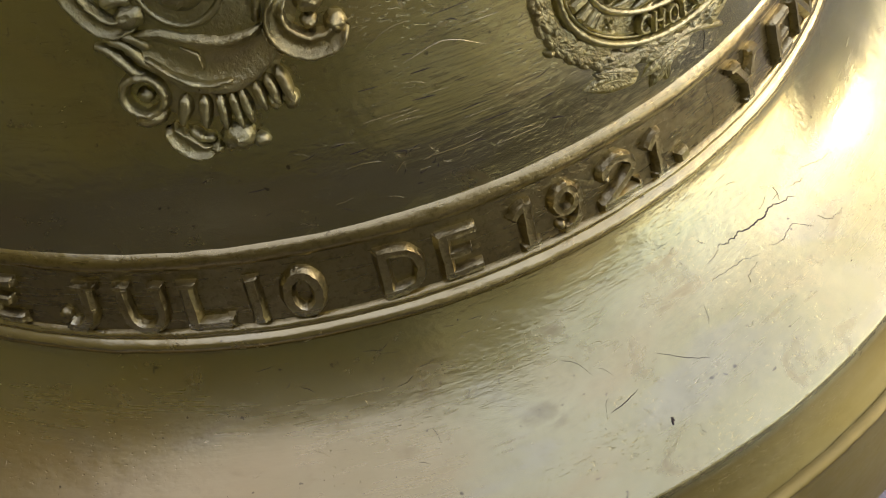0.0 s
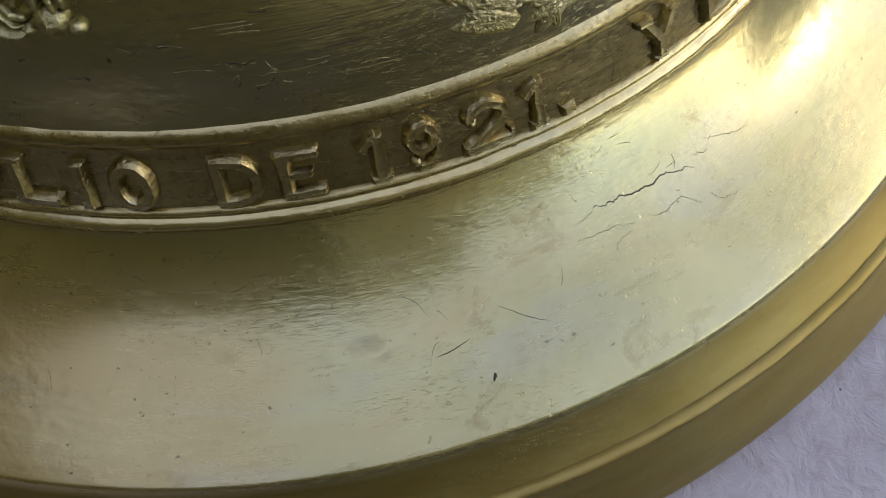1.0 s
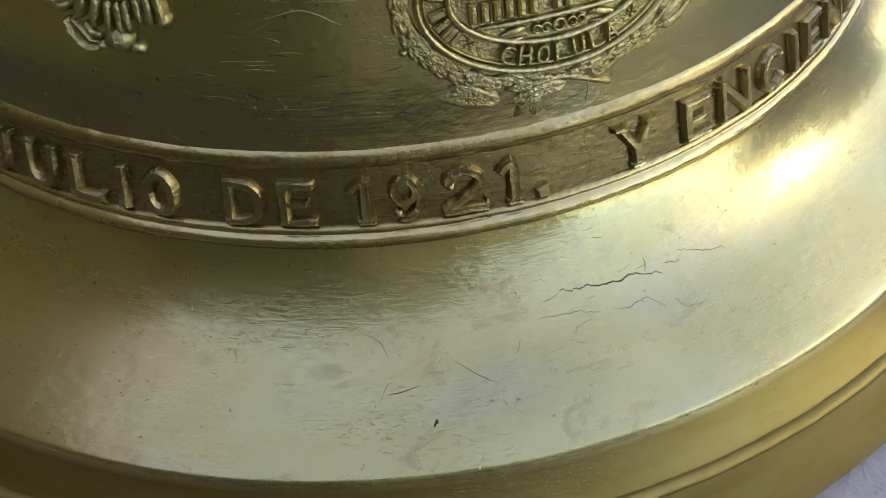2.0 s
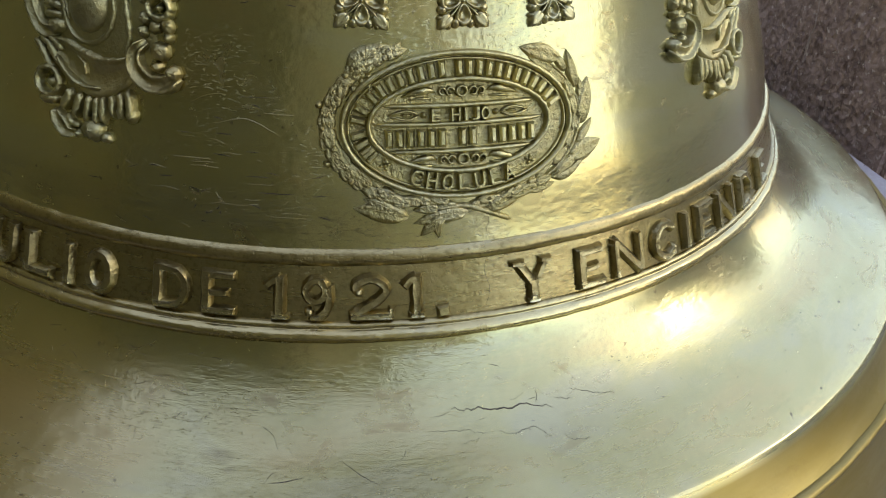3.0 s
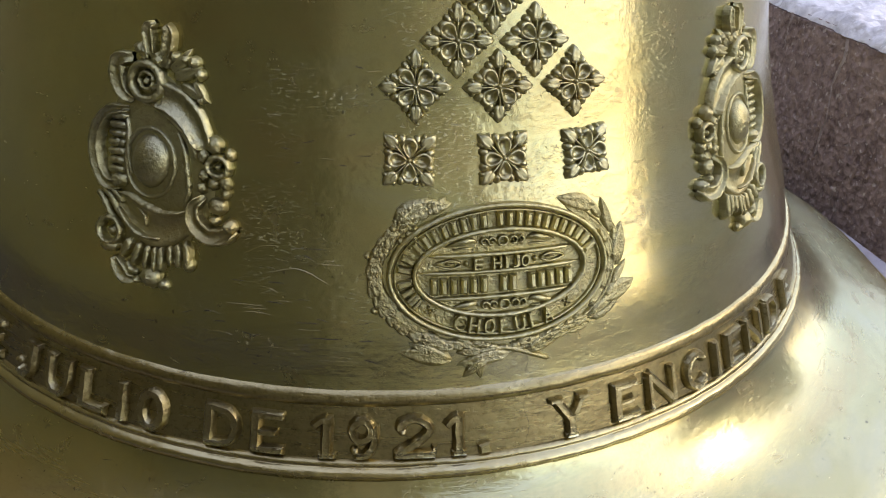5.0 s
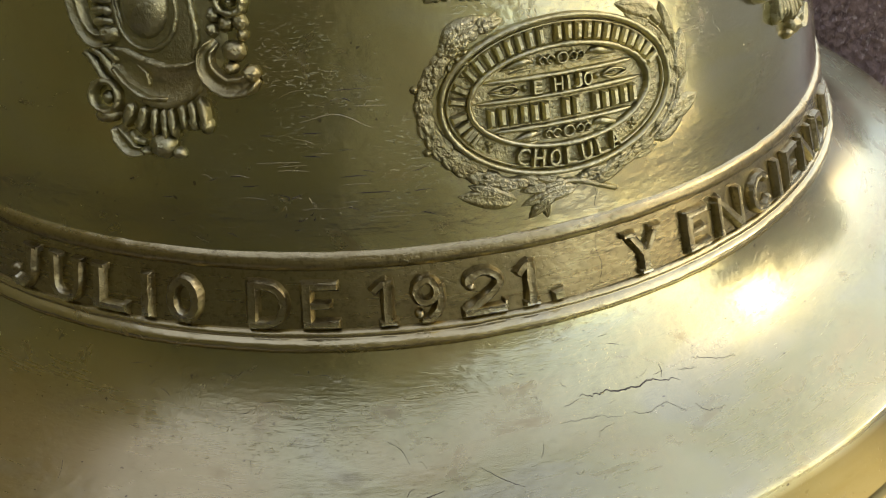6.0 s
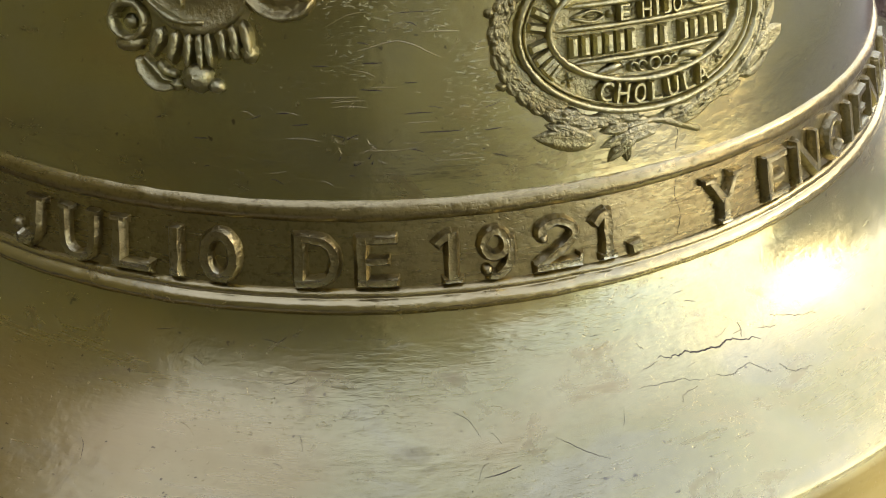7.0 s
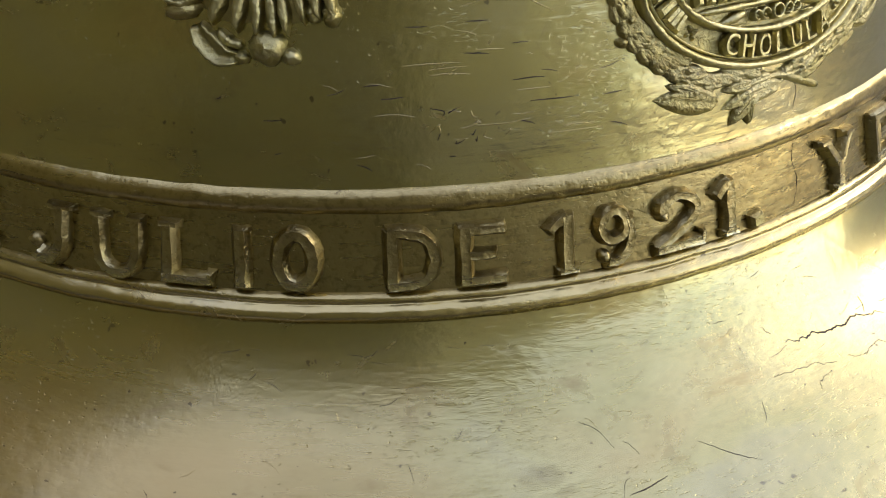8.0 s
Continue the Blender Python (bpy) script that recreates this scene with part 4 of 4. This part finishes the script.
def cartouche_pieces():
    """The pieces of one cartouche: name and shape."""
    out = []

    def strip(name, pts, w, h, taper=0.3, base=0.0, wobble=0.2):
        out.append((name, Relief().strip(path(*pts), w * DU, h, taper=taper, steps=6, base=base, wobble=wobble, across=8)))

    def ribbon(name, pts, widths, h, hollow=0.5, rim=0.28, base=0.0, tilt=0.0):
        out.append((name, Relief().ribbon(path(*pts), [w * DU for w in widths], h, hollow, rim, 8, 14, base, tilt)))

    def blob(name, x, y, a, b, h, turn=0.0, base=0.0, lump=0.22):
        out.append((name, Relief().blob(*cp(x, y), a * DU, b * DV, h, turn, base, 18, 7, lump)))

    def leaf(name, x, y, length, w, turn, h, curl=0.1, crease=0.4, tip=0.6):
        out.append((name, Relief().leaf(*cp(x, y), length * DV, w * DU, turn, h, crease, curl, 0.0, tip)))

    def ring(name, x, y, a, b, w, h, base=0.0):
        out.append((name, Relief().strip(path(*[(x + a * math.cos(2 * math.pi * k / 12), y + b * math.sin(2 * math.pi * k / 12)) for k in range(12)]), w * DU, h, True, steps=4, base=base, wobble=0.12, across=8)))

    def plate(name, x, y, a, b, low, high, waves=0, depth=0.0):
        r = Relief()
        r.grid([[(*cp(x + (a + depth * math.sin(waves * f)) * q * math.cos(f), y + (b + depth * math.sin(waves * f)) * q * math.sin(f)), low + (high - low) * max(0.0, 1 - q**6) ** 0.5) for q in (0.02, 0.4, 0.7, 0.88, 0.96, 1.0)] for f in [2 * math.pi * k / 48 for k in range(48)]], True)
        out.append((name, r))

    plate("backing", 220, 325, 96, 178, -0.0006, 0.0020, 7, 7)
    plate("field", 214, 312, 66, 104, 0.0016, 0.0036)
    # the oval boss and its rims
    blob("boss", 213, 308, 33, 51, 0.0150, -4, 0.001, 0.0)
    ring("boss_rim", 212, 312, 43, 63, 9, 0.0064)
    strip("inner_edge", [(256, 246), (268, 274), (275, 312), (279, 352), (272, 388)], 12, 0.0078)
    # ribbed hollow scroll on one side
    ribbon("side_scroll", [(168, 222), (136, 232), (114, 262), (108, 300), (117, 340), (138, 366), (166, 362)], [10, 22, 26, 28, 28, 26, 14], 0.0110, 0.55, 0.3, 0.0, 0.25)
    strip("side_edge", [(166, 236), (172, 270), (172, 306), (180, 344)], 9, 0.0072)
    for k in range(7):
        y = 238 + 16.5 * k
        strip("rib", [(134 - 3 * math.sin(0.5 * k), y + 2), (150, y), (168, y - 1)], 14, 0.0082, 0.25)
    blob("side_bead", 160, 356, 17, 15, 0.0120, 10)
    # crest
    ribbon("crest_leaf", [(214, 122), (209, 96), (208, 74), (216, 60)], [14, 22, 20, 8], 0.0100, 0.35)
    ribbon("crest_leaf", [(236, 122), (242, 98), (244, 76), (238, 60)], [14, 22, 20, 8], 0.0100, 0.35)
    ribbon("crest_scroll", [(176, 206), (158, 186), (150, 158), (154, 136), (174, 128)], [16, 26, 32, 28, 16], 0.0112, 0.4, 0.35)
    blob("crest_bud", 190, 110, 10, 12, 0.0090)
    ring("crest_ring", 205, 166, 27, 32, 15, 0.0118)
    ring("crest_ring", 206, 164, 12, 15, 8, 0.0104)
    blob("crest_bud", 207, 165, 8, 9, 0.0110)
    strip("crest_edge", [(182, 182), (196, 202), (218, 204), (236, 186)], 8, 0.0078)
    for x, y, length, w, turn in ((228, 140, 46, 20, 118), (236, 140, 50, 20, 74), (246, 142, 58, 22, 38), (250, 150, 60, 24, 12), (262, 160, 60, 20, -36), (286, 152, 46, 13, -66), (206, 128, 40, 16, 128)):
        leaf("crest_leaf", x, y, length, w, turn, 0.0094, 0.18)
    for x, y, a in ((284, 122, 10), (293, 142, 9), (270, 118, 8), (252, 116, 9), (226, 126, 9), (296, 186, 6)):
        blob("crest_lobe", x, y, a, a * 1.2, 0.0094)
    # broad hollow scroll over the boss
    ribbon("shoulder_scroll", [(210, 196), (232, 188), (258, 196), (282, 220), (298, 252), (306, 274)], [26, 44, 46, 42, 34, 20], 0.0130, 0.62, 0.22, 0.0, -0.2)
    strip("shoulder_edge", [(214, 214), (236, 220), (262, 240), (282, 268), (292, 292)], 13, 0.0092)
    # buds down the other side
    blob("bud", 318, 262, 14, 18, 0.0112, 20)
    blob("bud", 300, 284, 10, 14, 0.0092)
    ring("bud_ring", 326, 299, 16, 17, 11, 0.0110)
    blob("bud", 326, 299, 7, 8, 0.0094)
    for x, y, a, b in ((302, 318, 10, 12), (318, 330, 11, 13), (336, 328, 10, 14), (338, 346, 8, 10), (300, 340, 9, 12), (342, 276, 8, 12)):
        blob("bud", x, y, a, b, 0.0086, 15)
    ribbon("hooked_scroll", [(304, 356), (291, 378), (294, 404), (314, 424), (338, 422), (352, 406)], [12, 22, 28, 30, 28, 20], 0.0124, 0.45, 0.34)
    blob("bud", 326, 370, 15, 17, 0.0112)
    blob("bud", 346, 404, 12, 14, 0.0128)
    blob("bud", 322, 396, 9, 10, 0.0090)
    strip("thread", [(277, 392), (280, 412), (290, 432)], 6, 0.0060)
    # hollow bowl with folded leaves beside it
    ribbon("bowl", [(150, 386), (176, 398), (204, 420), (236, 428), (266, 414), (284, 392)], [20, 46, 66, 64, 46, 18], 0.0100, 0.72, 0.2, 0.0, 0.3)
    strip("bowl_edge", [(160, 402), (184, 430), (210, 447), (240, 447)], 9, 0.0118)
    strip("thread", [(196, 396), (212, 410), (213, 432)], 7, 0.0092)
    for pts in ([(116, 386), (132, 396), (148, 422), (164, 434)], [(126, 378), (146, 388), (160, 410), (172, 426)], [(142, 374), (160, 384), (170, 398)]):
        strip("side_leaf", pts, 13, 0.0092)
    ring("lower_ring", 150, 452, 20, 24, 10, 0.0110)
    blob("ring_bud", 150, 454, 9, 11, 0.0060)
    blob("ring_bud", 150, 482, 18, 12, 0.0100, 12)
    # the fan of the shell
    for x0, y0, x1, y1, w in ((190, 456, 178, 498, 17), (206, 458, 200, 506, 16), (221, 460, 219, 512, 13), (232, 460, 236, 514, 13), (242, 458, 246, 508, 13), (256, 452, 262, 496, 14), (268, 446, 276, 492, 15), (280, 440, 290, 494, 15)):
        leaf("shell_rib", x0, y0, math.hypot((x1 - x0) * DU / DV, y1 - y0), w, math.degrees(math.atan2((y0 - y1) * DV, (x1 - x0) * DU)), 0.0104, 0.0, 0.1, -0.6)
    blob("shell_bud", 286, 484, 9, 14, 0.0104)
    blob("shell_bud", 270, 482, 8, 12, 0.0098)
    ribbon("lower_leaf", [(164, 496), (172, 514), (186, 530), (202, 532)], [12, 24, 24, 10], 0.0106, 0.4)
    strip("lower_leaf", [(182, 500), (192, 514), (206, 520)], 12, 0.0086)
    blob("lower_bud", 228, 520, 18, 20, 0.0128)
    blob("lower_bud", 204, 532, 8, 8, 0.0086)
    blob("lower_bud", 248, 530, 9, 10, 0.0082)
    return out


def cartouche(turn, z, side):
    """side -1: the buds on the other hand, so that they face the rosettes on both cartouches."""
    holder = part("cartouche", None, bell, "raised scrollwork cartouche round an oval boss")
    holder.matrix_local = pose(0, 0, 0, 0, 0, turn)
    for name, shape in cartouche_pieces():
        shape.v = [(side * u + noise.noise(Vector((u, v, 2)) * 300) * 0.0006, v + noise.noise(Vector((u, v, 7)) * 300) * 0.0006, h * 0.78 * (1 + 0.12 * noise.noise(Vector((u, v, 4)) * 420))) for u, v, h in shape.v]
        part(name, shape.mesh(name, SCROLL, 0.0, z), holder)


cartouche(-97.4, 0.2165, 1)
cartouche(-27.9, 0.2185, -1)

# ---------------------------------------------------------------- cracks, scratches and dark spots


def mark(name, ends, w, h=0.0003, jag=0.0, n=22, seed=0, material=CRACK, label=""):
    """A thin ragged line on the skin between places (turn, height)."""
    pts = spline(ends, n)
    rows_ = []
    for i, p in enumerate(pts):
        t = i / (len(pts) - 1)
        j = jag * (noise.noise(Vector((i * 0.19, seed, 0))) + 0.55 * noise.noise(Vector((i * 0.47, seed, 2))) + 0.4 * noise.noise(Vector((i * 1.37, seed, 5))))
        d = (pts[min(i + 1, len(pts) - 1)] - pts[max(i - 1, 0)])
        slope = Vector((d.x * 0.0095, d.y)).normalized()
        half = w / 2 * (0.35 + 0.65 * math.sin(math.pi * t)) * (1 + 0.6 * noise.noise(Vector((i * 0.9, seed, 9))))
        row = []
        for q in (-1, 0, 1):
            u, v = -slope.y * half * q, slope.x * half * q
            row.append(skin_point(p.x + math.degrees(u / 0.56), p.y + (j + v) * climb(p.y), h * (1 if q == 0 else 0.3)))
        rows_.append(row)
    n_ = 3
    faces = [(i * n_ + j, i * n_ + j + 1, (i + 1) * n_ + j + 1, (i + 1) * n_ + j) for i in range(len(rows_) - 1) for j in range(2)]
    return part(name, mesh_of(name, [p for r in rows_ for p in r], faces, material), bell, label)


for seed, (w, ends) in enumerate((
    (0.0015, [(-64.7, -0.0494), (-62.8, -0.0505), (-60.0, -0.0524), (-58.7, -0.0519), (-56.4, -0.0555)]),
    (0.0007, [(-57.7, -0.0523), (-57.4, -0.0498), (-57.4, -0.0473)]),
    (0.0008, [(-54.4, -0.0496), (-52.7, -0.0537), (-50.7, -0.0567)]),
    (0.0009, [(-56.0, -0.0522), (-55.3, -0.0530), (-54.6, -0.0541)]),
    (0.0007, [(-61.4, -0.0590), (-60.0, -0.0600), (-58.6, -0.0596), (-57.5, -0.0624)]),
    (0.0006, [(-56.5, -0.0622), (-56.1, -0.0635), (-54.6, -0.0644)]),
    (0.0006, [(-66.8, -0.0562), (-65.7, -0.0563), (-63.5, -0.0576), (-62.3, -0.0592)]),
    (0.0005, [(-64.6, -0.0616), (-64.1, -0.0603), (-63.0, -0.0601)]),
    (0.0006, [(-65.9, -0.0417), (-65.4, -0.0449)]),
    (0.0007, [(-60.4, 0.0480), (-60.6, 0.0380), (-60.2, 0.0250), (-60.6, 0.0120)]),
    (0.0006, [(-64.5, 0.2210), (-64.0, 0.2140), (-64.2, 0.2075)]),
    (0.0006, [(-60.6, 0.0860), (-60.0, 0.0780), (-60.3, 0.0680)]),
)):
    mark("crack", ends, w * (0.8 if w > 0.0012 else 0.55), 0.0003, 0.0030 if w > 0.0012 else 0.0019, 16, seed * 3.1)
for seed, (w, ends) in enumerate((
    (0.0007, [(-84.8, 0.1475), (-81.8, 0.1520), (-79.0, 0.1430)]),
    (0.0004, [(-87.2, 0.1595), (-85.4, 0.1665), (-83.7, 0.1680)]),
)):
    mark("scratch", ends, w, 0.0006, 0.0003, 20, seed, WORN)
for seed, (w, ends) in enumerate((
    (0.0010, [(-73.4, -0.0620), (-72.0, -0.0645), (-70.7, -0.0662)]),
    (0.0014, [(-78.2, -0.0658), (-77.2, -0.0655), (-75.9, -0.0648)]),
    (0.0006, [(-78.6, -0.0662), (-78.2, -0.0645), (-77.8, -0.0640)]),
    (0.0007, [(-79.5, -0.0535), (-78.6, -0.0560), (-78.0, -0.0600)]),
)):
    mark("scratch", ends, w * 0.55, 0.0002, 0.0006, 16, seed + 20)
for turn, z, a in ((-75.3, -0.0698, 0.0042), (-77.3, -0.0690, 0.0013), (-79.0, -0.0672, 0.0016), (-74.0, -0.0725, 0.0016), (-85.4, -0.0207, 0.0018), (-70.0, -0.0690, 0.0012), (-67.0, -0.0700, 0.0012), (-72.0, -0.0560, 0.0010),
                   (-88.2, -0.0600, 0.0012), (-92.0, -0.0640, 0.0014), (-62.0, -0.0680, 0.0012), (-58.0, -0.0690, 0.0012), (-53.0, -0.0640, 0.0014), (-49.5, -0.0500, 0.0016), (-65.5, -0.0155, 0.0014), (-96.0, -0.0560, 0.0010)):
    spot = Relief()
    for k in range(5 if a > 0.003 else 2):
        spot.blob(a * 0.7 * (random.random() - 0.5), a * (random.random() - 0.5), a * 0.35, a * 0.5, 0.0002, 180 * random.random(), n=8, m=2, lump=0.4)
    part("dark_spot", spot.mesh("dark_spot", CRACK, turn, z), bell)

# fine handling scratches, mostly level, on the waist and the flare
random.seed(41)
for k in range(170):
    low = k % 3 == 0
    turn, z = random.uniform(-104, -58), random.uniform(-0.064, -0.02) if low else random.uniform(0.072, 0.30)
    length, rise = random.uniform(0.3, 1.5), random.uniform(-0.0035, 0.0035)
    if abs(turn + 62) < 13 and 0.07 < z < 0.36 or abs(turn + 97) < 10 and z > 0.12:
        continue
    mark("fine_scratch", [(turn, z), (turn + length / 2, z + rise * 0.3), (turn + length, z + rise)], random.uniform(0.0002, 0.0004) if low else random.uniform(0.0004, 0.0007), 0.00025, 0.0003, 8, k, WORN if k % 2 else CRACK)
for k in range(16):
    turn, z = random.gauss(-86.0, 1.6), random.gauss(0.092, 0.005)
    mark("fine_scratch", [(turn, z), (turn + random.uniform(-0.3, 0.3), z + random.uniform(-0.003, 0.003)), (turn + random.uniform(-0.8, 0.8), z + random.uniform(-0.006, 0.006))], 0.0007, 0.0003, 0.0004, 8, k + 90, WORN if k % 3 else CRACK)
for k in range(17):
    turn, z, length = random.uniform(-92, -75), random.uniform(0.082, 0.175), random.uniform(1.2, 4.0)
    mark("level_scratch", [(turn, z), (turn + length / 2, z + random.uniform(-0.0006, 0.0006)), (turn + length, z + random.uniform(-0.001, 0.001))], random.uniform(0.0004, 0.0008), 0.0003, 0.0002, 10, k + 140, WORN if k % 3 else CRACK)
